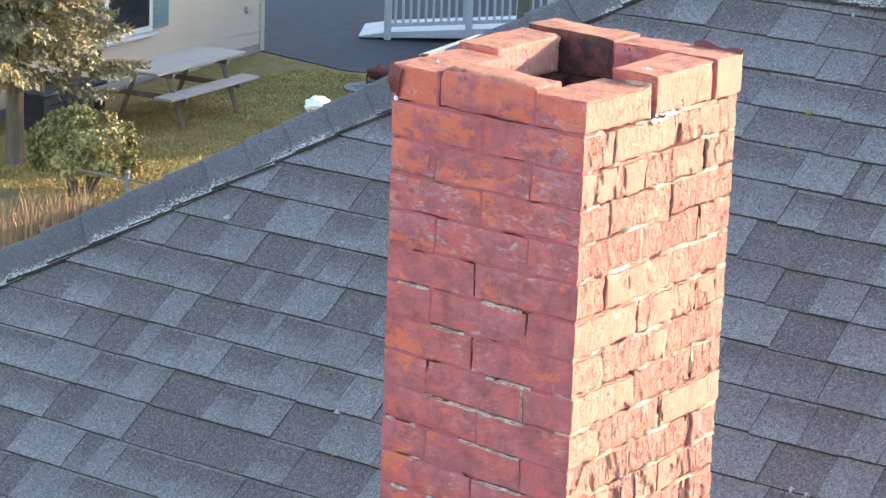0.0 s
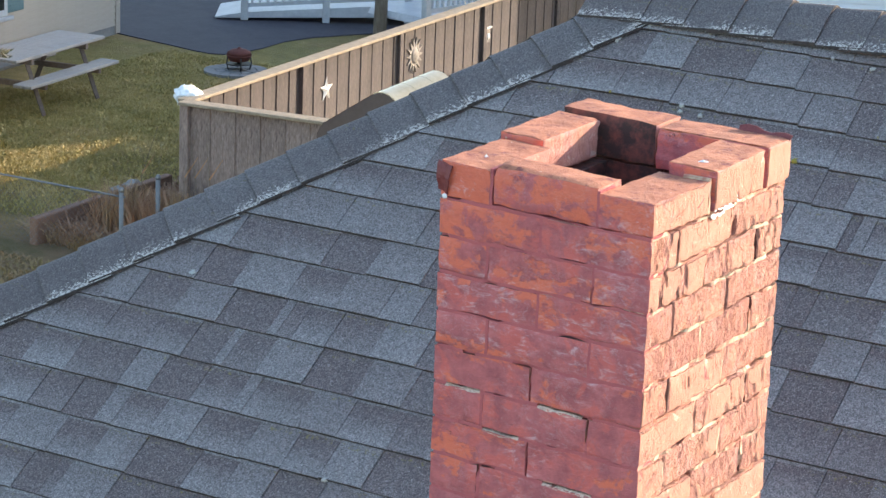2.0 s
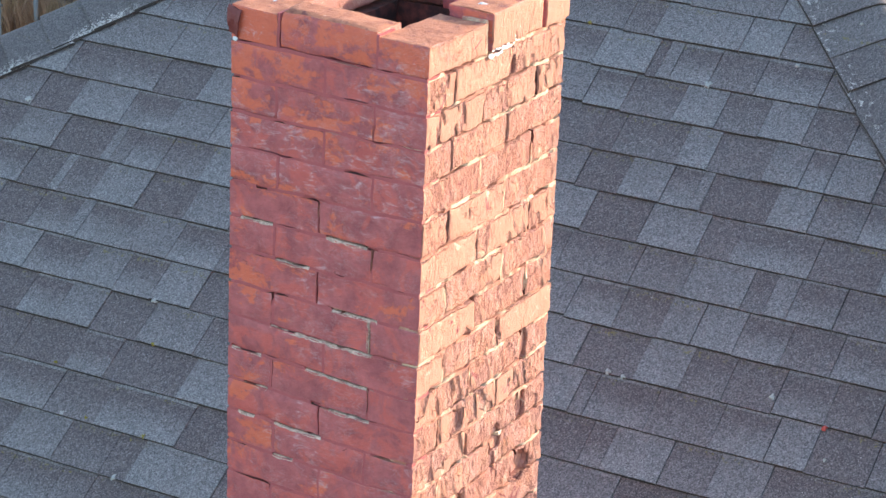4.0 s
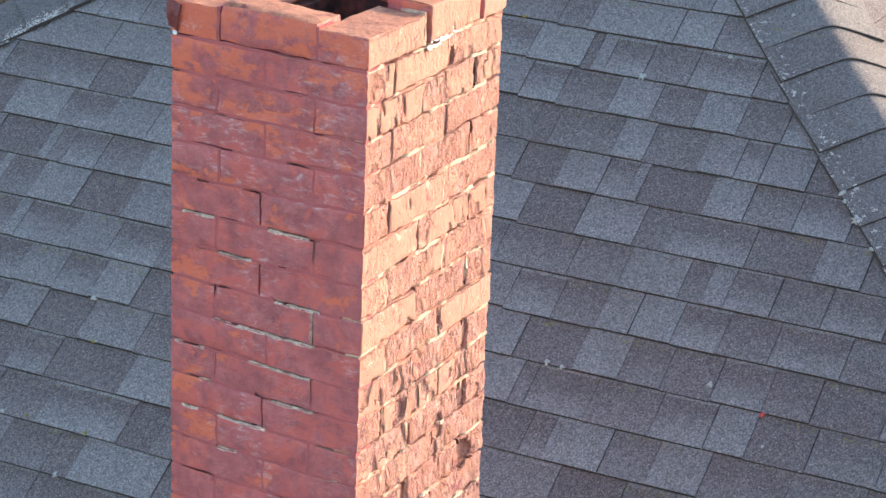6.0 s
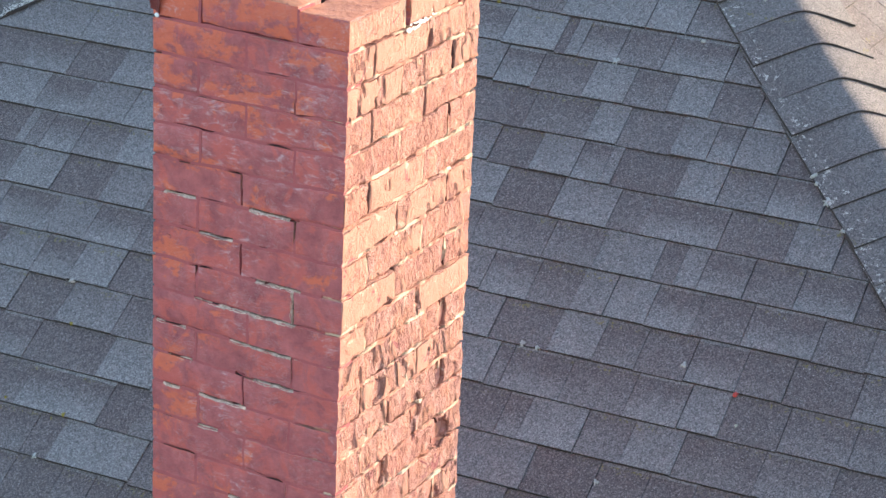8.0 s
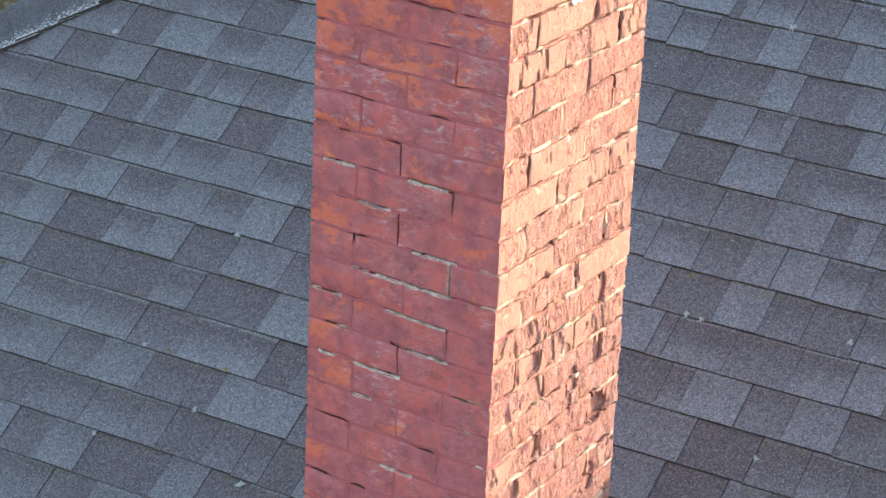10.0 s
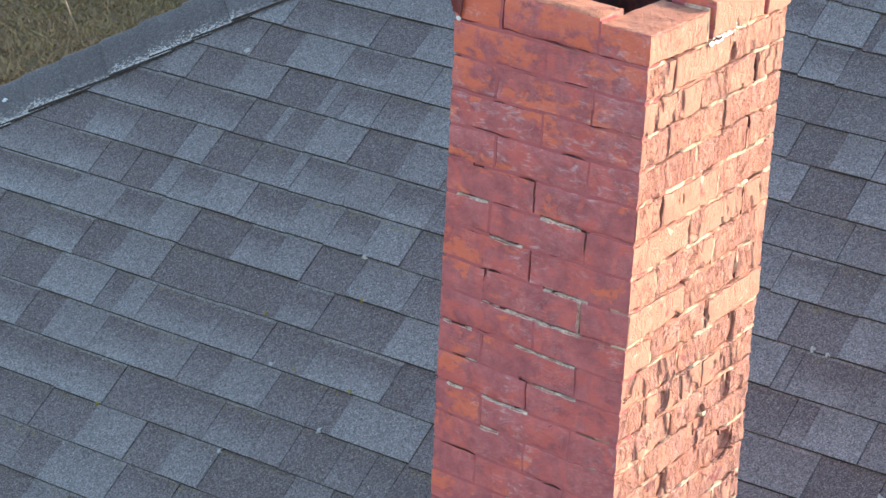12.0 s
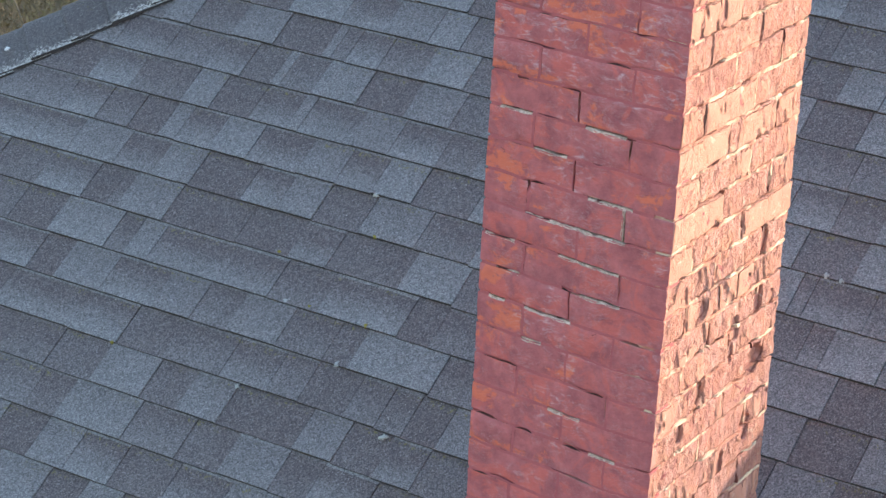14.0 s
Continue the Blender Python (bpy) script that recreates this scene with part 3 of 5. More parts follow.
CUTS_LOWER_RIGHT = {-3: ("mpmpbmb", -0.26, -0.12, 0.04, 0.10, 0.16, 0.28, 0.41), -4: ("bmppbmbd", -0.38, -0.25, -0.13, -0.04, 0.07, 0.19, 0.32, 0.50), -5: ("dpmdbmdm", -0.30, -0.14, -0.02, 0.09, 0.22, 0.35, 0.47, 0.64), -6: ("mbmbpdmm", -0.26, -0.22, -0.06, 0.11, 0.25, 0.35, 0.50, 0.67), -7: ("bpmpmm", -0.18, -0.12, 0.03, 0.15, 0.28, 0.48), -8: ("dm", -0.06, 0.11)}
SLOPE_TURN = Matrix.Rotation(math.atan(RISE), 4, "X")
BLENDS = "dmpb"
GAPS = (0.0002, 0.0005, 0.0011, 0.0020)
TEETH = {"d": 0.0, "m": 0.0016, "b": 0.0024, "p": 0.0036}


def course_tabs(n, left, right, rng):
    """The tabs of one course from hip to hip as (start, width, blend): the known cuts, and others of the usual widths between them."""
    known = []
    for table in (CUTS_UPPER_LEFT, CUTS_LOWER_LEFT, CUTS_UPPER_RIGHT, CUTS_LOWER_RIGHT):
        if n in table:
            known += list(zip(table[n][1:], table[n][0]))
    known = [k for k in sorted(known) if left + 0.03 < k[0] < right - 0.03]
    cuts, at, blend = [], left, rng.choice(BLENDS)
    for u, what in known + [(right, "")]:
        while u - at > 0.29:
            cuts.append((at, blend))
            at, blend = at + rng.uniform(0.10, 0.18), rng.choice(BLENDS.replace(blend, ""))
        cuts.append((at, blend))
        at, blend = u, what
    return [(a, b - a, what) for (a, what), b in zip(cuts, [c[0] for c in cuts[1:]] + [right])]


def lay_shingles():
    rng = random.Random(5)
    single, verts, faces, slots = 0, [], [], []
    first, last = math.ceil((EAVE_V + 0.01 - COURSE_V) / PITCH_V), math.floor((RIDGE_V - 0.06 - COURSE_V) / PITCH_V)
    for n in range(last, first - 1, -1):
        v = COURSE_V + n * PITCH_V
        wob = rng.uniform(-0.002, 0.002)
        for u, w, what in course_tabs(n, hip_left(v + PITCH_V * 1.25), hip_right(v + PITCH_V * 1.25), rng):
            tooth = TEETH[what] + rng.uniform(-0.0004, 0.0004)
            step = 0.017 * min(1.0, max(0.0, (-0.5 - u) / 0.8))
            m = Matrix.Translation(on_roof(u, v + step + wob + rng.uniform(-0.0012, 0.0012), 0.001)) @ SLOPE_TURN
            if v > 0.6 and -2.2 < u < 0.4 and single < 300:
                me = mesh_of("shingle", *tab_mesh(w, tooth, rng.choice(GAPS)))
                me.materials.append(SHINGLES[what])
                me.materials.append(SHADED_EDGE)
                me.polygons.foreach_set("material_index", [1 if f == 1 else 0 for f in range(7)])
                ob = new("shingle", me)
                ob.parent = roof
                ob.matrix_basis = m
                single += 1
            else:
                vs, fs = tab_mesh(w, tooth, rng.choice(GAPS))
                base = len(verts)
                verts += [m @ Vector(p) for p in vs]
                faces += [tuple(base + k for k in f) for f in fs]
                slots += [4 if f == 1 else BLENDS.index(what) for f in range(7)]
    # the slope beyond the right-hand hip: courses run along y and climb towards the ridge
    fall = RISE * TAN_R
    turn = Matrix.Rotation(math.pi / 2, 4, "Z") @ Matrix.Rotation(math.atan(fall), 4, "X")
    pitch = EXPO / math.sqrt(1 + fall * fall)
    for n in range(1, 15):
        x = RIDGE_R + n * pitch
        half = (x - pitch * 1.25 - RIDGE_R) * TAN_R
        y = RIDGE_V - half
        while y < RIDGE_V + half:
            w, what = rng.uniform(0.10, 0.18), rng.choice("ddmm")
            m = Matrix.Translation((x, y, TOP_Z - fall * (x - RIDGE_R) + 0.001)) @ turn
            vs, fs = tab_mesh(w, TEETH[what])
            base = len(verts)
            verts += [m @ Vector(p) for p in vs]
            faces += [tuple(base + k for k in f) for f in fs]
            slots += [4 if f == 1 else BLENDS.index(what) for f in range(7)]
            y += w
    field = mesh_of("shingle_field", verts, faces)
    tagged(placed("shingle_field", field, [SHINGLES_REST[b] for b in BLENDS] + [SHADED_EDGE], roof), kind="stuff")
    field.polygons.foreach_set("material_index", slots)


def cap_mesh(long, wide, fall_a, fall_b, thick=0.007):
    """A bent cap shingle: y along the crest (its exposed butt at y = 0), wings falling to both sides."""
    verts, faces = [], []
    prof = []
    for k in range(-8, 9):
        s = math.copysign(abs(k / 8) ** 1.5, k)
        x = s * wide
        bend = math.sqrt(x * x + 0.030 ** 2) - 0.018
        prof.append((x, -(fall_a if x < 0 else fall_b) * bend))
    for y, lift in ((0.0, 0.0125), (0.003, 0.0135), (long, 0.003)):
        for x, z in prof:
            verts.append((x, y, z + lift))
    for y, lift in ((0.0, 0.0125 - thick), (long, -0.003)):
        for x, z in prof:
            verts.append((x, y, z + lift))
    n = len(prof)
    for k in range(n - 1):
        faces.append((k, k + 1, n + k + 1, n + k))
        faces.append((n + k, n + k + 1, 2 * n + k + 1, 2 * n + k))
        faces.append((3 * n + k + 1, 3 * n + k, 4 * n + k, 4 * n + k + 1))
        faces.append((k + 1, k, 3 * n + k, 3 * n + k + 1))
        faces.append((2 * n + k, 2 * n + k + 1, 4 * n + k + 1, 4 * n + k))
    for a in (0, n - 1):
        f = (a, n + a, 2 * n + a, 4 * n + a, 3 * n + a)
        faces.append(f if a else f[::-1])
    return mesh_of("hip_cap", verts, faces)


def lay_caps(low, high, normal_a, normal_b, expo, wide, seed, name, mat=None, start=0.0):
    """Caps from the low end of a crest to the high end, the first one at start; the wings follow the two slopes with those normals."""
    rng = random.Random(seed)
    low, high = Vector(low), Vector(high)
    way = (high - low).normalized()
    up = (Vector(normal_a).normalized() + Vector(normal_b).normalized()).normalized()
    side = way.cross(up).normalized()
    up = side.cross(way).normalized()

    def fall(nrm, s):
        # the direction down that slope, square to the crest, in the frame (side, up)
        d = Vector(nrm).cross(way)
        d = d if d.dot(side) * s > 0 else -d
        return -d.dot(up) / abs(d.dot(side))

    fa, fb = fall(normal_a, -1), fall(normal_b, 1)
    me = cap_mesh(expo * 1.5, wide, fa, fb)
    me.materials.append(mat or CAP)
    me.materials.append(SHADED_EDGE)
    # butts and wing ends get the dark edge colour that stands for their shadow line
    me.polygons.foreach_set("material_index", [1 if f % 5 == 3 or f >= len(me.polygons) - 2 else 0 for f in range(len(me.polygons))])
    low += way * start
    count = int((high - low).length / expo)
    turn = Matrix((side, way, up)).transposed().to_4x4()
    for k in range(count + 1):
        p = low + way * (k * expo)
        if k == count and (high - p).length < 0.02:
            break
        ob = new(name, me)
        ob.parent = roof
        ob.matrix_basis = Matrix.Translation(p + up * 0.0065) @ turn @ pose(rng.uniform(-0.003, 0.003), rng.uniform(-0.006, 0.006), 0, 0, rng.uniform(-1, 1), rng.uniform(-1.2, 1.2))


N_FRONT, N_BACK = (0, -RISE, 1), (0, RISE, 1)
N_LEFT, N_RIGHT = (-RISE * TAN_L, 0, 1), (RISE * TAN_R, 0, 1)

# ---- the chimney ----
CH_W, CH_D, COURSE_H = 0.424, 0.555, 0.0667
chimney = thing("chimney", Matrix.Identity(4), "old red brick chimney with peeling paint and spalled bricks", "chimney")


def grid_box(nx, ny, nz):
    """Vertices on the surface of a unit box cut into cells, and its quads with their side (0 -x, 1 +x, 2 -y, 3 +y, 4 -z, 5 +z)."""
    index, verts, faces, sides = {}, [], [], []

    def at(i, j, k):
        if (i, j, k) not in index:
            index[i, j, k] = len(verts)
            verts.append((i / nx, j / ny, k / nz))
        return index[i, j, k]

    for side, i in ((0, 0), (1, nx)):
        for j in range(ny):
            for k in range(nz):
                q = (at(i, j, k), at(i, j + 1, k), at(i, j + 1, k + 1), at(i, j, k + 1))
                faces.append(q if side else q[::-1])
                sides.append(side)
    for side, j in ((2, 0), (3, ny)):
        for i in range(nx):
            for k in range(nz):
                q = (at(i, j, k), at(i + 1, j, k), at(i + 1, j, k + 1), at(i, j, k + 1))
                faces.append(q[::-1] if side == 3 else q)
                sides.append(side)
    for side, k in ((4, 0), (5, nz)):
        for i in range(nx):
            for j in range(ny):
                q = (at(i, j, k), at(i + 1, j, k), at(i + 1, j + 1, k), at(i, j + 1, k))
                faces.append(q if side == 5 else q[::-1])
                sides.append(side)
    return verts, faces, sides


grid_store = {}


# hollows knocked out of the sunny side: along y, height, half width, half height, depth
PITS = [(0.457, -1.000, 0.040, 0.035, 0.021), (0.446, -0.853, 0.022, 0.036, 0.013), (0.344, -0.892, 0.024, 0.028, 0.011), (0.164, -0.793, 0.028, 0.026, 0.010), (0.331, -0.944, 0.012, 0.030, 0.009), (0.449, -0.724, 0.015, 0.030, 0.011), (0.196, -0.984, 0.020, 0.030, 0.012), (0.212, -0.879, 0.010, 0.034, 0.006), (0.444, -1.154, 0.026, 0.034, 0.011), (0.33, -1.20, 0.018, 0.03, 0.009), (0.12, -1.05, 0.016, 0.022, 0.011), (0.509, -0.875, 0.016, 0.022, 0.007), (0.338, -0.112, 0.008, 0.024, 0.011), (0.325, -0.640, 0.007, 0.026, 0.009), (0.437, -0.590, 0.006, 0.028, 0.012)]
# bricks of that side that still have their fired skin: course and place in it
SKIN = {(1, 1), (2, 0), (5, 1), (6, 0), (7, 0), (8, 0), (9, 0), (9, 2)}


def pit(y, z):
    """Depth of the hollows of the sunny side."""
    deep = 0.0
    for py, pz, ry, rz, d in PITS:
        r = math.hypot((y - py) / ry, (z - pz) / rz)
        if r < 1.5:
            r += 0.30 * noise.noise((y * 45, z * 30, 7.0)) + 0.14 * noise.noise((y * 120, z * 90, 2.0))
            deep = max(deep, d * min(1.0, max(0.0, (1.0 - r) * 12.0)))
    return deep


def drop(x, z):
    """How far the courses have settled below their even heights, more towards the sunny side; the top has heaved at the other."""
    s = min(1.0, max(0.0, (-z / COURSE_H - 4.5) / 5.0))
    heave = 0.011 * max(0.0, 1 + min(0.0, z) / 0.33) * min(1.0, max(0.0, -x / CH_W))
    return -heave + COURSE_H * s * min(0.35, max(0.05, 0.07 + 0.36 * (x + CH_W) / CH_W))


def wavy(p):
    """The unevenness that bricks and pointing share: settled courses, beds and upright joints out of line."""
    x, y, z = p
    up = 0.0030 * noise.noise((x * 13, y * 13, z * 15)) + 0.0016 * noise.noise((x * 42, y * 42, z * 30 + 5)) if z < -0.02 else 0.0
    across = 0.0030 * noise.noise((x * 9, y * 9, z * 34 + 8)) + 0.0012 * noise.noise((x * 30, y * 30, z * 110))
    inside = -CH_W + 0.012 < x < -0.012
    return Vector((x + (across if inside else 0.0), y + (across if 0.012 < y < CH_D - 0.012 else 0.0), z - drop(x, z) + up))


def flake(p, seed, dig):
    """How deep the weather has split the brick at a place of the sunny side: flat skin, and steep plates of the core one behind another."""
    y, z = p.y, p.z
    lean = (y + 0.24 * z) * (0.60 + 0.65 * (seed % 1.0))
    wide = noise.noise((y * 15, z * 12 + seed, 3.3))
    a = noise.noise((lean * 40 + seed * 3.7, z * 15, seed * 7.1))
    b = noise.noise((lean * 125 + 9, z * 38, seed * 2.3))
    c = noise.noise((y * 260, z * 150 + 4, seed))
    gone = dig - 0.55 + 0.50 * wide + 0.36 * a + 0.24 * b
    skin = 0.0006 + 0.0002 * b
    f = (0.5 + 0.5 * a + 0.22 * wide + 0.16 * b) * 4.0
    f = max(0.0, f)
    stair = math.floor(f) + min(1.0, max(0.0, (f - math.floor(f) - 0.70) / 0.30))
    steep = 0.62 + 0.38 * min(1.0, max(0.0, (-0.42 - z) / 0.25))
    core = 0.0016 + 0.0012 * steep * stair + 0.0008 * b * steep + 0.0010 * c
    k = min(1.0, max(0.0, gone * 9.0))
    out = skin + (max(0.0018, core) - skin) * k
    out *= 0.35 + 0.65 * min(1.0, y / 0.016)
    return max(out, pit(y, z) + 0.0003 * b)


def brick(x0, x1, y0, y1, z0, z1, rng, sun_side, top=False, inner="", tilt=(0.0, 0.0), skin=False):
    """One brick as its own mesh, with chipped edges; the outer sides weather by where they face."""
    fine = sun_side and z0 > -1.35
    nx = max(3, round((x1 - x0) / 0.013))
    ny = max(3, round((y1 - y0) / (0.0030 if fine else 0.012)))
    nz = max(3, round((z1 - z0) / (0.0034 if fine else 0.011)))
    key = (nx, ny, nz)
    if key not in grid_store:
        grid_store[key] = grid_box(nx, ny, nz)
    unit, faces, sides = grid_store[key]
    seed = rng.uniform(0, 50)
    size = Vector((x1 - x0, y1 - y0, z1 - z0))
    mid = Vector(((x0 + x1) / 2, (y0 + y1) / 2, (z0 + z1) / 2))
    dig = rng.uniform(0.10, 0.34) if skin or top else rng.uniform(0.55, 1.10)
    proud = rng.uniform(-0.0008, 0.0009) if sun_side else rng.uniform(-0.0016, 0.0022)
    verts = []
    round_r = rng.uniform(0.0012, 0.0028) + (0.0036 if top else 0)
    for fx, fy, fz in unit:
        p = Vector((x0 + fx * size.x, y0 + fy * size.y, z0 + fz * size.z))
        p = wavy(p)
        n = Vector((-1 if fx == 0 else 1 if fx == 1 else 0, -1 if fy == 0 else 1 if fy == 1 else 0, -1 if fz == 0 else 1 if fz == 1 else 0))
        edge = abs(n.x) + abs(n.y) + abs(n.z)
        if edge > 1 and not (fine and fx == 0):
            q = p + Vector((seed, 0, 0))
            chip = round_r * (0.4 + 0.8 * max(0.0, noise.noise(q * 45)) + 3.2 * max(0.0, noise.noise(q * 18) - 0.22))
            p -= n * chip * 0.55
        if fy == 0 or fz == 1 or fx == 1:
            q = p + Vector((seed, 0, 0))
            p += n.normalized() * (noise.noise(q * 60) * 0.0006 + noise.noise(q * 22) * 0.0010 * (2.0 if fz == 1 else 1.0) + (proud if edge == 1 else 0))
        if fx == 1 and sun_side:
            rim = min(fz * size.z, (1 - fz) * size.z, fy * size.y + (0.02 if y0 == 0 else 0), (1 - fy) * size.y)
            worn = max(0.0, 1.0 - rim / 0.007) * max(0.0, 0.35 + noise.noise((p.y * 38, p.z * 38, seed)))
            p.x -= flake(p, seed, dig) + 0.0034 * worn
        verts.append(p - mid)
    me = mesh_of("brick", verts, faces)
    for m in (PAINTED, SPALLED, BTOP, SOOT):
        me.materials.append(m)
    dark = {"left": 1, "right": 0, "back": 2, "front": 3}.get(inner, 9)
    me.polygons.foreach_set("material_index", [3 if s == dark else 1 if s == 1 or (sun_side and not top and (s > 2 or (s == 2 and y0 > 0))) else 2 if s == 5 and top else 3 if s == 5 else 0 for s in sides])
    me.polygons.foreach_set("use_smooth", [s != 1 for s in sides])
    me.set_sharp_from_angle(angle=radians(38))
    ob = new("brick", me)
    ob.parent = chimney
    ob.matrix_basis = Matrix.Translation(mid) @ pose(0, 0, 0, rng.uniform(-0.25, 0.25) + tilt[0], rng.uniform(-0.25, 0.25) + tilt[1], rng.uniform(-0.3, 0.3))
    return ob


FRONT_JOINTS, SIDE_JOINTS = [], []


def build_chimney():
    rng = random.Random(11)
    t = 0.090
    j = 0.0050
    W, D = CH_W, CH_D

    def jit(a):
        return rng.uniform(-a, a)

    for c in range(33):
        z1 = -c * COURSE_H - (0.0 if c == 0 else j * 0.5)
        z0 = -(c + 1) * COURSE_H + j * 0.5
        top = c == 0
        dx = 0.0
        L, R, B, F = ("left", "right", "back", "front") if c else ("", "", "", "")
        if c % 2 == 0:
            # headers at both ends of the front with a stretcher between
            a, b = -W + 0.104 + jit(0.004), -0.108 + jit(0.004)
            s = 0.219 + jit(0.004)
            s2 = 0.437 + jit(0.005)
            if top:
                brick(-W, a - j / 2, 0.0, 0.215, z0, 0.0, rng, False, True, "", (0.5, 1.0))
                brick(a + j / 2, b - j / 2, 0.0, 0.088, z0, 0.007, rng, False, True, "", (0, 0.6))
                brick(b + j / 2, 0.0, 0.0, 0.218, z0, -0.004, rng, True, True, "", (-0.5, -0.5))
                brick(-W - 0.010, -W + 0.080, 0.225, 0.445, z0 + 0.002, 0.010, rng, True, True, "", (0.4, 1.2))
                brick(-0.090, 0.005, 0.232, 0.44, z0 + 0.003, 0.014, rng, True, True, "", (0.6, 0.6))
                brick(-W - 0.012, -W + 0.192, 0.462, D + 0.006, z0, 0.018, rng, False, True, "back", (0, 0.5))
                brick(-W + 0.200, 0.004, 0.452, D, z0, 0.014, rng, True, True, "", (0, -0.3))
            else:
                brick(-W + dx, a - j / 2, 0.0, s - j / 2, z0, z1, rng, False, False, L)
                brick(a + j / 2, b - j / 2, 0.0, t, z0, z1, rng, False, False, F)
                brick(b + j / 2, dx, 0.0, s - j / 2, z0, z1, rng, True, False, R, skin=(c, 0) in SKIN)
                brick(-W + dx, -W + t, s + j / 2, s2 - j / 2, z0, z1, rng, False, False, L)
                brick(-t, dx - 0.001, s + j / 2, s2 - j / 2, z0, z1, rng, True, False, R, skin=(c, 1) in SKIN)
                mid = -W * 0.52 + jit(0.01)
                brick(-W + dx, mid - j / 2, s2 + j / 2, D, z0, z1, rng, False, False, B)
                brick(mid + j / 2, dx, s2 + j / 2, D, z0, z1, rng, True, False, B, skin=(c, 2) in SKIN)
            FRONT_JOINTS.extend(((a, z0, z1), (b, z0, z1)))
            SIDE_JOINTS.extend(((s, z0, z1), (s2, z0, z1)))
        else:
            # two stretchers along the front, the sides between
            a = -W * 0.51 + jit(0.012)
            s, s2, s3 = 0.101 + jit(0.003), 0.324 + jit(0.006), D - t
            brick(-W + dx, a - j / 2, 0.0, s - j / 2, z0, z1, rng, False, False, F)
            brick(a + j / 2, dx, 0.0, s - j / 2, z0, z1, rng, True, False, F, skin=(c, 0) in SKIN)
            brick(-W + dx, -W + t, s + j / 2, s3 - j / 2, z0, z1, rng, False, False, L)
            brick(-t, dx, s + j / 2, s2 - j / 2, z0, z1, rng, True, False, R, skin=(c, 1) in SKIN)
            brick(-t, dx, s2 + j / 2, D, z0, z1, rng, True, False, R, skin=(c, 2) in SKIN)
            b = -W * 0.49 + jit(0.01)
            brick(-W + dx, b - j / 2, s3 + j / 2, D, z0, z1, rng, False, False, B)
            brick(b + j / 2, -t - j, s3 + j / 2, D, z0, z1, rng, False, False, B)
            FRONT_JOINTS.append((a, z0, z1))
            SIDE_JOINTS.extend(((s, z0, z1), (s2, z0, z1)))


# beds of the shaded side where the paint has dropped off: bed, from, to (shares of the width), bare mortar or an open gap
BARE_BEDS = [(5, 0.14, 0.20, "gap"), (6, 0.06, 0.23, "pale"), (6, 0.51, 0.72, "pale"), (7, 0.25, 0.43, "pale"), (8, 0.55, 0.79, "pale"), (8, 0.90, 0.95, "gap"), (9, 0.23, 0.49, "gap"), (9, 0.49, 0.76, "pale"), (10, 0.02, 0.18, "gap"), (10, 0.42, 0.74, "pale"), (11, 0.09, 0.22, "gap"), (11, 0.45, 0.54, "gap"), (11, 0.55, 0.76, "pale"), (12, 0.06, 0.15, "pale"), (12, 0.26, 0.51, "pale"), (13, 0.25, 0.36, "gap"), (2, 0.0, 0.05, "gap"), (15, 0.42, 0.60, "gap"), (16, 0.66, 0.80, "pale")]
# upright joints there: course, share of the width, state
BARE_HEADS = [(0, 0.24, "crack"), (0, 0.74, "crack"), (3, 0.51, "crack"), (4, 0.25, "crack"), (5, 0.51, "gap"), (6, 0.25, "crack"), (7, 0.50, "gap"), (8, 0.75, "pale"), (9, 0.50, "crack"), (10, 0.24, "crack"), (11, 0.51, "gap"), (12, 0.25, "crack"), (13, 0.51, "crack"), (15, 0.25, "crack"), (2, 0.24, "crack")]


def bare_mortar(a0, a1, z, upright=False):
    """A ragged tongue of bare mortar in a joint of the shaded side, thinner than the joint and broken along one edge."""
    n = max(4, int((a1 - a0) / 0.0035))
    verts, faces = [], []
    for k in range(n + 1):
        a = a0 + (a1 - a0) * k / n
        end = min(1.0, 5.0 * k / n, 5.0 * (n - k) / n)
        low = 0.0042 + end * (0.0030 * max(0.0, noise.noise((a * 38, z * 9, 1.0)) + 0.3) + 0.0018 * noise.noise((a * 230, z, 7.0)))
        high = (-0.0010 + 0.0034 * noise.noise((a * 45, z * 5, 4.0))) * end
        for h, d in ((-low, -0.0006 + 0.0011 * noise.noise((a * 150, z, 3.0))), (high, 0.0030 + 0.0016 * noise.noise((a * 120, z, 5.0))), (high, 0.028), (-low, 0.028)):
            if upright:
                p = wavy((-CH_W + z + h, 0.0, a))
            else:
                p = wavy((-CH_W + a, 0.0, z + h))
            verts.append((p.x, d, p.z))
    for k in range(n):
        b = 4 * k
        faces.extend(((b, b + 4, b + 5, b + 1), (b + 1, b + 5, b + 6, b + 2), (b, b + 3, b + 7, b + 4)))
    faces.extend(((0, 1, 2, 3), (4 * n + 3, 4 * n + 2, 4 * n + 1, 4 * n)))
    placed("bare_pointing", mesh_of("bare_pointing", verts, faces), PALE_GREY, chimney, "pale grey mortar where the paint has gone")


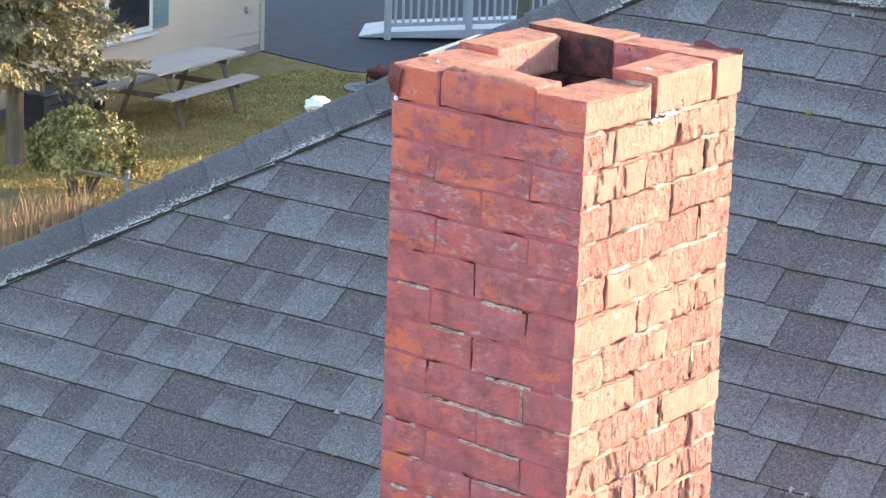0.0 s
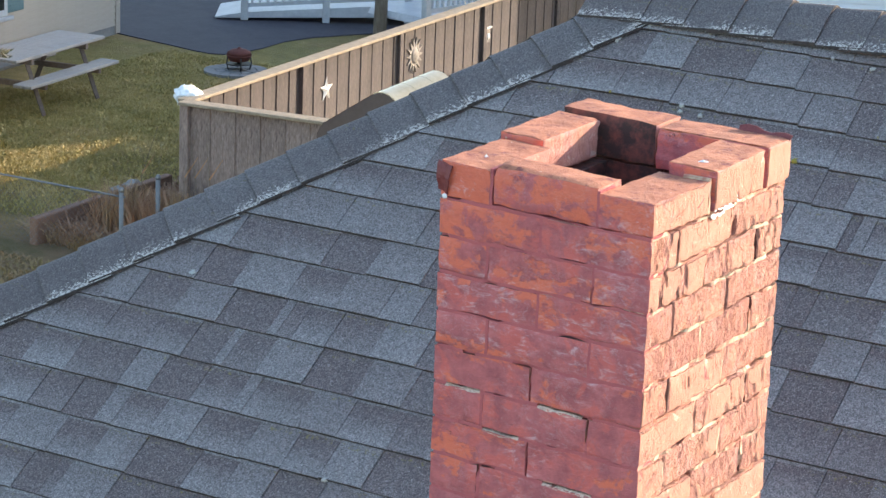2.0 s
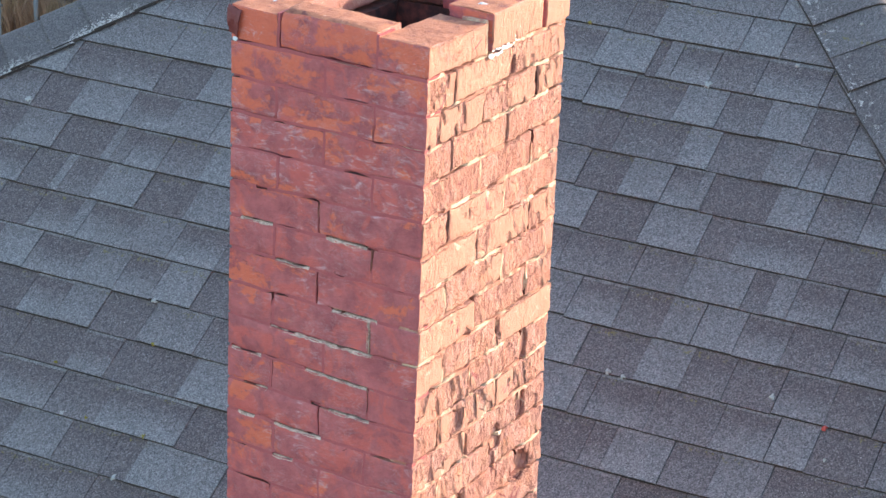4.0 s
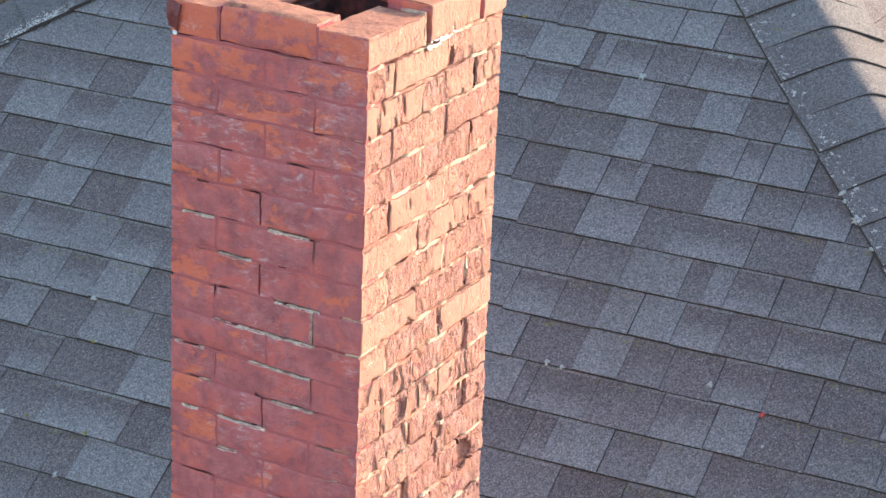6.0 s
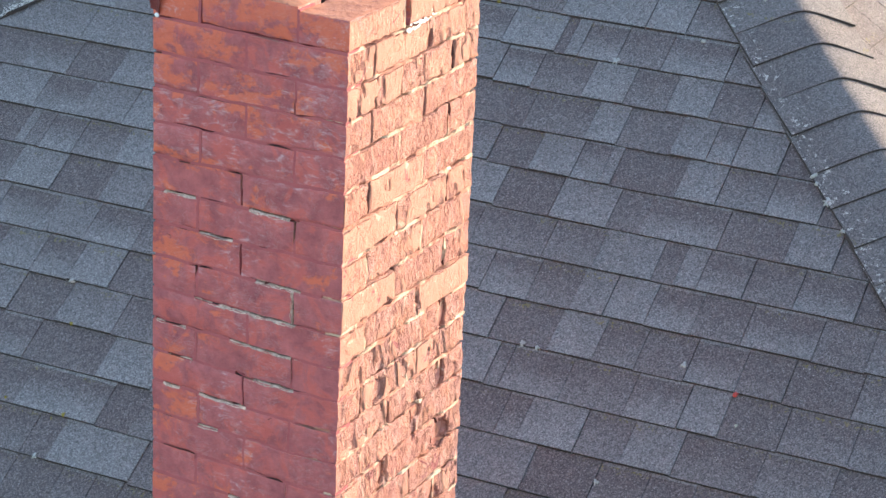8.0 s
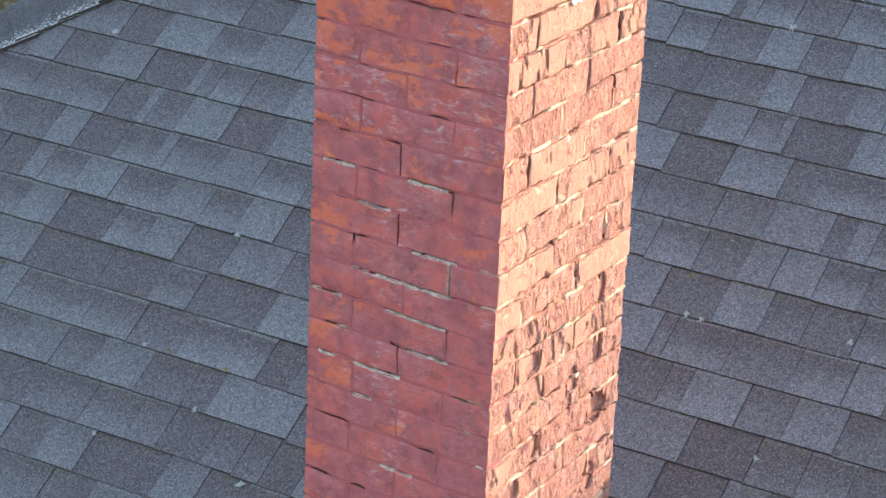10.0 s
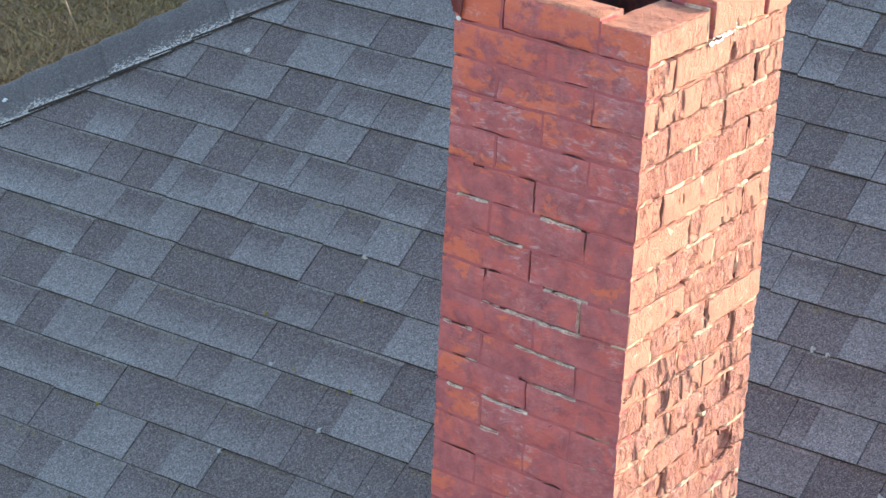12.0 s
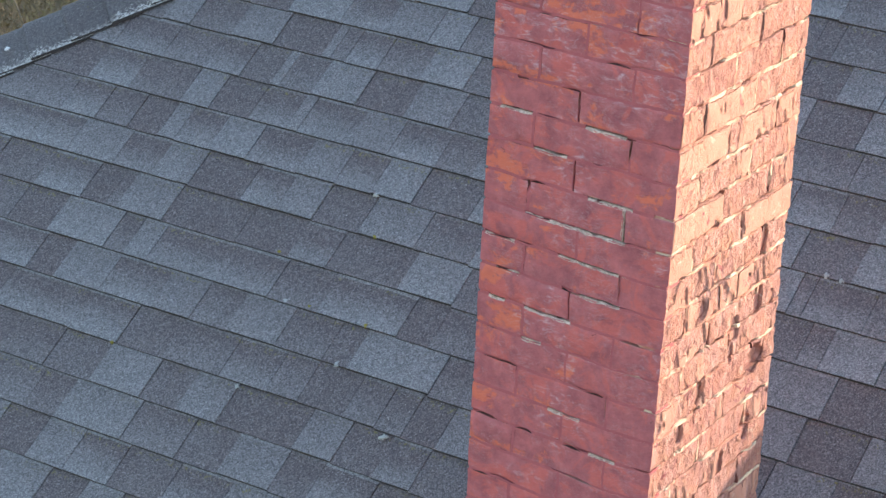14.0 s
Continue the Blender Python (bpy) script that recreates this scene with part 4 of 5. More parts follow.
def joint_fill(side):
    """The pointing in the joints of one side, uneven in depth: strips cut into short lengths."""
    verts, faces = [], []
    j, W, D = 0.0050, CH_W, CH_D
    front = side == "front"
    length = W if front else D

    def depth(a, z):
        n = noise.noise((a * 17, z * 17, 5.5 if front else 9.1))
        m = noise.noise((a * 70, z * 70, 2.2))
        if front:
            return 0.0006 + max(0.0, n - 0.26) * 0.030 + 0.0007 * m
        return 0.0032 + max(0.0, n - 0.06) * 0.055 + 0.0026 * m + pit(a, z)

    def strip(cells, more=0.0):
        base = len(verts)

        def put(a, d, z):
            p = wavy((-W + a, 0.0, z) if front else (0.0, a, z))
            verts.append((p.x, d, p.z) if front else (-d, p.y, p.z))

        for (a0, z0), (a1, z1) in cells:
            d0, d1 = depth(a0, z0) + more, depth(a1, z1) + more
            put(a0, d0, z0)
            put(a1, d1, z1)
            put(a0, 0.055, z0)
            put(a1, 0.055, z1)
        for k in range(len(cells) - 1):
            b = base + 4 * k
            faces.extend(((b, b + 1, b + 5, b + 4), (b, b + 4, b + 6, b + 2), (b + 1, b + 3, b + 7, b + 5)))
        e = base + 4 * (len(cells) - 1)
        faces.extend(((base, base + 2, base + 3, base + 1), (e, e + 1, e + 3, e + 2)))

    def split(a, z):
        # hair cracks and open slits along the upper edge of a bed
        return (0.0090 if front else 0.010) * max(0.0, noise.noise((a * 21, z * 31, 6.6)) + 0.25 * noise.noise((a * 90, z, 1.7)) - (0.20 if front else 0.02))

    h = j * 0.5 + 0.0010
    for c in range(1, 33):
        z = -c * COURSE_H
        runs, at = [], 0.0
        open_gaps = []
        for f0, f1, what in sorted((f0, f1, what) for bed, f0, f1, what in BARE_BEDS if bed == c and front):
            if f0 > at + 0.01:
                runs.append((at, f0))
            at = f1
            if what == "pale":
                bare_mortar(f0 * length, f1 * length, z)
            else:
                open_gaps.append((f0, f1))
        runs.append((at, 1.0))
        for f0, f1 in open_gaps:
            a0, n = max(0.003, f0 * length), max(6, int((f1 - f0) * length / 0.004))
            cells = [((a0 + (f1 - f0) * length * k / n, z - h), (a0 + (f1 - f0) * length * k / n, z + h - 0.0042 * math.sin(math.pi * k / n) * (0.8 + 0.5 * noise.noise((k * 0.7, z * 9, 2.0))))) for k in range(n + 1)]
            strip(cells, 0.006)
            if f1 - f0 > 0.1:
                bare_mortar(f0 * length, f1 * length, z - 0.0014)
        for f0, f1 in runs:
            a0, a1 = max(0.004, f0 * length), min(length - 0.004, f1 * length)
            n = max(2, int((a1 - a0) / 0.006))
            strip([((a0 + (a1 - a0) * k / n, z - h), (a0 + (a1 - a0) * k / n, z + h - split(a0 + (a1 - a0) * k / n, z))) for k in range(n + 1)])
    for a, z0, z1 in FRONT_JOINTS if front else SIDE_JOINTS:
        a = a + W if front else a
        c = round(-z1 / COURSE_H)
        state = ([what for cc, f, what in BARE_HEADS if cc == c and abs(f * length - a) < 0.05] + [""])[0] if front else ""
        if state == "pale":
            bare_mortar(z0, z1, a, True)
        else:
            if not front and noise.noise((a * 40, c * 2.7, 3.0)) > 0.32:
                continue
            w = 0.78 * h if state == "crack" else 0.35 * h if state == "gap" else h
            strip([((a - h, z0 + (z1 - z0) * k / 7), (a - h + 2 * w, z0 + (z1 - z0) * k / 7)) for k in range(8)])
    if front:
        tagged(placed("pointing", mesh_of("pointing", verts, faces), MORTAR, chimney), "mortar joints smeared with red paint", kind="stuff")
    else:
        tagged(placed("pointing", mesh_of("pointing", verts, faces), PALE, chimney), "crumbling pale mortar joints", kind="stuff")


def mortar_core():
    """The bedding inside the walls, well behind the faces, hollow for the flue."""
    W, D, z0, z1 = CH_W, CH_D, -33 * COURSE_H, -COURSE_H
    e, t = 0.022, 0.084
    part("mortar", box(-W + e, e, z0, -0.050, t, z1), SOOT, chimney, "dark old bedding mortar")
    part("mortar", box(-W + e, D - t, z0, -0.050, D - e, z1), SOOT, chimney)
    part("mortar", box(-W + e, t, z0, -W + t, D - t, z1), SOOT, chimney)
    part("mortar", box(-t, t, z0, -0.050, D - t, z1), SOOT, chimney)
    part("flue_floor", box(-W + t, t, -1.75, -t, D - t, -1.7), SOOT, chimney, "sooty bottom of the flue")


STEPS = [k / 7 for k in range(8)]


def film(name, points, label):
    """A thin ragged sheet over an 8 by 8 net of points."""
    verts = [Vector(p) + Vector((noise.noise(Vector(p) * 90), noise.noise(Vector(p) * 90 + Vector((5, 0, 0))), noise.noise(Vector(p) * 90 + Vector((0, 9, 0))))) * 0.0022 for p in points]
    verts += [v + Vector((0.0006, 0.0022, 0.0)) for v in verts]
    faces = []
    for i in range(7):
        for k in range(7):
            q = (8 * i + k, 8 * i + k + 1, 8 * i + k + 9, 8 * i + k + 8)
            faces += [q, tuple(64 + e for e in q[::-1])]
    rim = [8 * i for i in range(8)] + [56 + k for k in range(1, 8)] + [8 * i + 7 for i in range(6, -1, -1)] + list(range(6, 0, -1))
    for a, b in zip(rim, rim[1:] + rim[:1]):
        faces.append((a, b, 64 + b, 64 + a))
    placed(name, mesh_of(name, verts, faces), RED_FLAKE, chimney, label)


def loose_bits():
    """A standing flake of brick, crumbs of mortar and dabs of white on the top course."""
    rng = random.Random(4)
    film("flake", [(-0.105 + 0.108 * a + 0.004 * b, CH_D - 0.012 + 0.010 * b + 0.003 * math.sin(a * 5), 0.0135 + b * (0.013 + 0.004 * math.sin(a * 9)) - 0.006 * a) for a in STEPS for b in STEPS], "dark red flake of brick standing on end")
    film("flake", [(-CH_W - 0.004 + 0.030 * a * (1 - 0.35 * b), -0.0035 - 0.004 * abs(a - 0.5) - 0.004 * math.sin(b * 4), 0.010 * (1 - a) - 0.052 * b) for a in STEPS for b in STEPS], "curled flake of dark red paint")
    for k in range(22):
        bm = bmesh.new()
        r = rng.uniform(0.002, 0.0055)
        bmesh.ops.create_icosphere(bm, subdivisions=2, radius=r)
        for v in bm.verts:
            v.co *= 1 + 0.5 * noise.noise(v.co * 300 + Vector((k, 0, 0)))
        x, y = (-CH_W + rng.uniform(0.0, 0.02), rng.uniform(0.15, 0.5)) if k < 16 else (rng.uniform(-CH_W, -0.25), CH_D - rng.uniform(0, 0.02))
        ob = part("crumb", bm, PALE if k % 3 else BTOP, chimney)
        ob.location = (x, y, 0.004 + (0.006 if y > 0.22 else -0.005))
    for x, y, r, z in ((-0.045, 0.275, 0.022, 0.0155), (-0.122, 0.020, 0.015, 0.0065), (-CH_W + 0.05, 0.07, 0.006, 0.0125)):
        bm = bmesh.new()
        c = bm.verts.new((0, 0, 0.002))
        ring = [bm.verts.new((r * q * math.cos(a), 0.55 * r * q * math.sin(a), -0.0035)) for a, q in ((2 * math.pi * i / 12, rng.uniform(0.45, 1.2)) for i in range(12))]
        for i in range(12):
            bm.faces.new((c, ring[i], ring[(i + 1) % 12]))
        ob = part("paint_dab", bm, TARP, chimney, "dab of white paint")
        ob.matrix_basis = pose(x, y, z, 1.2, 0.6, 35)
    bm = bmesh.new()
    bmesh.ops.create_icosphere(bm, subdivisions=2, radius=0.0046)
    for v in bm.verts:
        v.co = Vector((v.co.x * 1.2, v.co.y * 0.5, v.co.z * (1 + 0.4 * noise.noise(v.co * 260))))
    part("paint_dab", bm, TARP, chimney).location = (-CH_W + 0.009, -0.0006, -0.0555)
    # white mortar smear on the side of the second course
    bm = bmesh.new()
    for k in range(26):
        own = bmesh.new()
        r = rng.uniform(0.0016, 0.0044)
        bmesh.ops.create_icosphere(own, subdivisions=2, radius=r)
        for v in own.verts:
            v.co = Vector((v.co.x * 0.35 * (1 + noise.noise(v.co * 400)) + 0.0012, v.co.y * 2.4 + 0.232 + k * 0.0046, v.co.z - 0.070 - 0.007 * math.sin(k * 2.3) + 0.0006 * k))
        joined(own, bm)
    part("mortar_smear", bm, TARP, chimney, "white lumps of mortar")



# ---- yard: fence, table, houses, ramp, plants ----
def along(a, b):
    """A frame at a on the ground with x towards b; also the length."""
    a, b = Vector((*a, 0)), Vector((*b, 0))
    d = b - a
    return Matrix.Translation((a.x, a.y, GROUND)) @ Matrix.Rotation(math.atan2(d.y, d.x), 4, "Z"), d.length


def board_fence(a, b, high, seed, label, wood):
    """Upright boards on rails between posts, under a flat cap; x runs along, boards stand on the side y < 0."""
    m, long = along(a, b)
    rng = random.Random(seed)
    f = thing("board_fence", m, label, "fence", "yard fence")
    n = max(2, round(long / 2.4))
    for k in range(n + 1):
        x = long * k / n
        part("post", box(x - 0.05, -0.075, -0.2, x + 0.05, 0.045, high - 0.035, 0.006), wood, f)
    for z in (0.35, high - 0.3):
        part("rail", box(0, 0.0, z, long, 0.04, z + 0.09, 0.005), wood, f)
    part("cap", box(-0.05, -0.11, high - 0.034, long + 0.05, 0.07, high, 0.006), CAP_WOOD, f, "pale flat cap board")
    shapes = []
    for k in range(4):
        me = bpy.data.meshes.new("board")
        bm = box(0.0, -0.022, 0.03 + 0.01 * k, 0.149, -0.006, high - 0.045, 0.004)
        bm.to_mesh(me)
        bm.free()
        me.materials.append(wood)
        shapes.append(me)
    for k in range(int(long / 0.142)):
        ob = new("board", rng.choice(shapes))
        ob.parent = f
        ob.matrix_basis = pose(k * 0.142, -0.011 * (k % 2) + rng.uniform(-0.002, 0.002), 0, 0, rng.uniform(-0.2, 0.2), 0)
    return f


FENCE_H = 1.45
board_fence((-13.2, 16.02), (-14.45, 28.0), FENCE_H, 3, "weathered dark brown board fence with a pale cap board", DARK_FENCE)
board_fence((-13.12, 15.94), (-8.2, 16.6), FENCE_H, 4, "short weathered grey-brown board fence meeting a longer one", FENCE_WOOD)


def picnic_table():
    m, long = along((-18.40, 18.90), (-18.66, 20.93))
    t = thing("picnic_table", m, "weathered grey wooden picnic table with two benches, standing on the lawn", "picnic table")
    for k in range(5):
        y = (k - 2) * 0.146
        part("table_board", box(0, y - 0.069, 0.71, long, y + 0.069, 0.75, 0.006), TABLE_WOOD, t)
    for y in (-0.44, 0.52):
        for k in (-1, 1):
            part("bench_board", box(0, y + k * 0.07 - 0.065, 0.41, long, y + k * 0.07 + 0.065, 0.45, 0.006), TABLE_WOOD, t)
    for x in (0.4, long - 0.4):
        for s in (-1, 1):
            part("leg", rod([(x, s * 0.22, 0.71), (x, s * 0.5, 0.0)], 0.034, 4), TABLE_LEG, t)
        part("cross_beam", box(x - 0.03, -0.54, 0.34, x + 0.025, 0.62, 0.41, 0.005), TABLE_LEG, t)
        part("top_beam", box(x - 0.03, -0.34, 0.63, x + 0.03, 0.34, 0.71, 0.005), TABLE_LEG, t)
    return t


picnic_table()


def lap_wall(parent, long, high, mat, face=0.0, skip=()):
    """Lapped siding boards along x, on the plane y = face; skip: openings (x0, x1, z0, z1) left clear."""
    store = {}
    n = int(high / 0.1)
    for k in range(n):
        z = k * 0.1
        runs = [(0.0, long)]
        for x0, x1, a, b in skip:
            if a - 0.05 < z < b:
                runs = [r for q in runs for r in ((q[0], min(q[1], x0)), (max(q[0], x1), q[1])) if r[1] - r[0] > 0.02]
        for x0, x1 in runs:
            key = (round(x0, 3), round(x1, 3))
            if key not in store:
                verts = [(x0, face, 0.107), (x1, face, 0.107), (x1, face - 0.027, 0), (x0, face - 0.027, 0), (x0, face, 0), (x1, face, 0)]
                store[key] = mesh_of("siding_board", verts, [(0, 3, 2, 1), (3, 4, 5, 2), (0, 4, 3), (1, 2, 5), (0, 1, 5, 4)])
                store[key].materials.append(mat)
            ob = new("siding_board", store[key])
            ob.parent = parent
            ob.matrix_basis = pose(0, 0, z + 0.12)


def window(parent, x, z, w, h, shutters):
    fr = part("window", box(x - 0.09, -0.06, z - 0.09, x + w + 0.09, 0.0, z + h + 0.09, 0.008), WHITE_PAINT, parent, "white-framed window")
    part("pane", box(x, -0.064, z, x + w, -0.058, z + h * 0.49), GLASS, fr, "dark glass pane")
    part("pane", box(x, -0.064, z + h * 0.52, x + w, -0.058, z + h), GLASS, fr)
    part("sill", box(x - 0.14, -0.13, z - 0.14, x + w + 0.14, -0.061, z - 0.09, 0.008), WHITE_PAINT, fr)
    if shutters:
        for s in (x - 0.09 - 0.42, x + w + 0.09):
            sh = part("shutter", box(s, -0.055, z - 0.06, s + 0.4, -0.024, z + h + 0.06, 0.008), SHUTTER, parent, "teal louvred shutter")
            for k in range(14):
                zz = z + 0.02 + k * (h - 0.04) / 14
                part("slat", box(s + 0.05, -0.066, zz, s + 0.35, -0.052, zz + 0.035), SHUTTER, sh)


def gable_house(a, b, deep, high, rise, mat, label, wins, shutters):
    """A house whose sided wall runs from a to b (seen from its right-hand side); the rest lies behind it."""
    m, long = along(a, b)
    h = thing("neighbour_house", m, label, "house")
    part("wall", box(0.02, 0.0, -0.3, long - 0.02, deep, high), mat, h)
    part("foundation", box(0.01, -0.012, -0.3, long - 0.01, -0.001, 0.12), STONE, h)
    lap_wall(h, long, high - 0.14, mat, 0.0, [(x - 0.09, x + w + 0.09, z - 0.14, z + hh + 0.09) for x, z, w, hh in wins])
    for x in (0.0, long):
        part("corner_board", box(x - 0.06, -0.035, 0.0, x + 0.06, 0.09, high, 0.006), mat, h)
    for x, z, w, hh in wins:
        window(h, x, z, w, hh, shutters)
    o = 0.35
    verts = [(-o, -o, high - 0.12), (long + o, -o, high - 0.12), (long + o, deep / 2, high + rise), (-o, deep / 2, high + rise), (-o, deep + o, high - 0.12), (long + o, deep + o, high - 0.12)]
    verts += [(x, y, z - 0.18) for x, y, z in verts]
    faces = [(0, 1, 2, 3), (3, 2, 5, 4), (6, 9, 8, 7), (9, 10, 11, 8), (0, 6, 7, 1), (4, 5, 11, 10), (0, 3, 9, 6), (3, 4, 10, 9), (1, 7, 8, 2), (2, 8, 11, 5)]
    placed("roof", mesh_of("roof", verts, faces), SHINGLE_REST, h, "grey shingle roof")
    g = [(0.02, 0.02, high), (0.02, deep - 0.02, high), (0.02, deep / 2, high + rise - 0.2)]
    verts = g + [(x + long - 0.04, y, z) for x, y, z in g]
    placed("gable", mesh_of("gable", verts, [(0, 1, 2), (3, 5, 4), (0, 2, 5, 3), (1, 4, 5, 2)]), mat, h)
    return h


# the tan house: its wall ends at the corner by the driveway
tan = gable_house((-19.66, 15.42), (-20.83, 24.33), 8.0, 2.7, 2.3, SIDING, "single-storey house with tan lapped siding and a teal-shuttered window", [(5.05, 0.78, 0.95, 1.3)], True)


def wall_lamp():
    m = tan.matrix_basis @ pose(8.56, -0.03, 0.68) @ Matrix.Scale(0.5, 4)
    w = thing("wall_vent", m, "small tan wall vent hood on the siding", "wall vent")
    bm = box(-0.09, -0.09, -0.09, 0.09, 0.0, 0.09, 0.02)
    part("hood", bm, SIDING, w)
    part("flange", box(-0.12, -0.004, -0.12, 0.12, 0.012, 0.12, 0.003), SIDING, w)


wall_lamp()
# mostly unseen: height and far corner are set to shade the yard around a sun streak
white = gable_house((-18.5, 30.2), (-8.42, 36.49), 9.0, 6.2, 4.2, WHITE_SIDING, "mostly unseen two-storey house with white lapped siding behind the fence, shading the yard", [(6.4, 0.6, 1.2, 1.5), (10.3, 0.8, 1.2, 1.5), (4.5, 3.6, 1.0, 1.4), (9.0, 3.6, 1.0, 1.4)], False)


def ramp_railing(a, b, rise0, rise1, label, posts=3):
    """A white ramp or deck edge with posts, two rails and square balusters; the deck rises from rise0 to rise1."""
    m, long = along(a, b)
    r = thing("railing", m, label, "railing", "white railing")

    def deck(x):
        return rise0 + (rise1 - rise0) * x / long

    verts = []
    for y in (-0.02, 1.15):
        tip = -0.45 if rise0 < 0.3 else -0.05
        verts += [(tip, y, max(0.0, deck(0) - 0.1)), (long, y, deck(long) - 0.25), (long, y, deck(long)), (0, y, deck(0)), (tip, y, max(0.02, deck(0) - 0.08))]
    faces = [(0, 1, 2, 3, 4), (9, 8, 7, 6, 5)] + [(k, k + 5, (k + 1) % 5 + 5, (k + 1) % 5) for k in range(5)]
    placed("ramp_deck", mesh_of("ramp_deck", verts, [f[::-1] for f in faces]), WHITE_PAINT, r)
    for k in range(posts):
        x = long * k / (posts - 1)
        part("post", box(x - 0.055, -0.06, 0, x + 0.055, 0.05, deck(x) + 1.08, 0.008), WHITE_PAINT, r)
        part("post_cap", box(x - 0.075, -0.08, deck(x) + 1.08, x + 0.075, 0.07, deck(x) + 1.11, 0.01), WHITE_PAINT, r)
    for lo, hi in ((0.08, 0.14), (0.92, 0.98)):
        verts = [(x, y, deck(x) + z) for x in (0, long) for y in (-0.03, 0.03) for z in (lo, hi)]
        placed("rail", mesh_of("rail", verts, [(0, 1, 5, 4), (2, 6, 7, 3), (1, 3, 7, 5), (0, 4, 6, 2), (0, 2, 3, 1), (4, 5, 7, 6)]), WHITE_PAINT, r)
    me = bpy.data.meshes.new("baluster")
    bm = box(-0.019, -0.019, 0.1, 0.019, 0.019, 0.94, 0.003)
    bm.to_mesh(me)
    bm.free()
    me.materials.append(WHITE_PAINT)
    n = int(long / 0.115)
    for k in range(1, n):
        ob = new("baluster", me)
        ob.parent = r
        ob.matrix_basis = pose(long * k / n, 0, deck(long * k / n))
    return r


ramp_railing((-20.08, 26.50), (-16.9, 28.50), 0.12, 0.42, "white wooden access ramp with a balustrade beside the driveway", 4)
ramp_railing((-16.75, 26.40), (-16.0, 29.9), 0.45, 0.45, "white deck balustrade in front of the white house", 4)


def fire_pit():
    f = thing("fire_pit", pose(-17.8, 23.25, GROUND) @ Matrix.Scale(0.52, 4), "rusty round fire pit on black iron legs over pavers", "fire pit")
    soft(part("bowl", lathe([(0.06, 0.24), (0.26, 0.30), (0.33, 0.42), (0.35, 0.44), (0.33, 0.45), (0.2, 0.36), (0.02, 0.33)]), RUST, f))
    soft(part("lid", lathe([(0.33, 0.455), (0.31, 0.53), (0.2, 0.59), (0.06, 0.61), (0.03, 0.65), (0.01, 0.66)]), RUST, f, "rust-red domed lid"))
    for k in range(4):
        a = math.pi / 4 + k * math.pi / 2
        c, s = math.cos(a), math.sin(a)
        part("leg", rod([(0.30 * c, 0.30 * s, 0.45), (0.33 * c, 0.33 * s, 0.22), (0.28 * c, 0.28 * s, 0.03)], 0.018, 6), IRON, f)
    part("ring", lathe([(0.30, 0.2), (0.33, 0.2), (0.33, 0.225), (0.30, 0.225)], 24), IRON, f)
    p = thing("paver_circle", pose(-17.83, 23.22, GROUND) @ Matrix.Scale(0.56, 4), "round bed of grey pavers under the fire pit", "paving")
    rng = random.Random(2)
    for ring, (r0, r1, n) in enumerate(((0.0, 0.28, 4), (0.28, 0.52, 10), (0.52, 0.8, 16))):
        for k in range(n):
            a0, a1 = 2 * math.pi * (k + 0.04) / n, 2 * math.pi * (k + 0.96) / n
            out = [((r0 + 0.01) * math.cos(a), (r0 + 0.01) * math.sin(a)) for a in ((a0, a1) if r0 else (a0,))][::-1]
            out += [((r1 - 0.01) * math.cos(a), (r1 - 0.01) * math.sin(a)) for a in (a0, (a0 + a1) / 2, a1)]
            part("paver", prism(out, -0.06, 0.035 + rng.uniform(0, 0.015)), STONE, p)


fire_pit()


def tufted(name, places, mat, kind_parent, size, needles, rng, droop=0.2):
    """Many little brushes of thin leaves, each along its own way."""
    verts, faces = [], []
    for p, way, s in places:
        way = way.normalized()
        side = way.orthogonal().normalized()
        up = way.cross(side)
        for k in range(needles):
            t = (k + rng.random()) / needles
            a = rng.uniform(0, 2 * math.pi)
            out = (math.cos(a) * side + math.sin(a) * up)
            base = p + way * (t * size * s)
            tip = base + (out * 0.8 + way * 0.75 - Vector((0, 0, droop * 0.3))) * size * s * rng.uniform(0.28, 0.5)
            w = out.cross(way) * size * s * 0.11
            n = len(verts)
            verts += [base - w, base + w, tip]
            faces.append((n, n + 1, n + 2))
    return placed(name, mesh_of(name, verts, faces), mat, kind_parent)


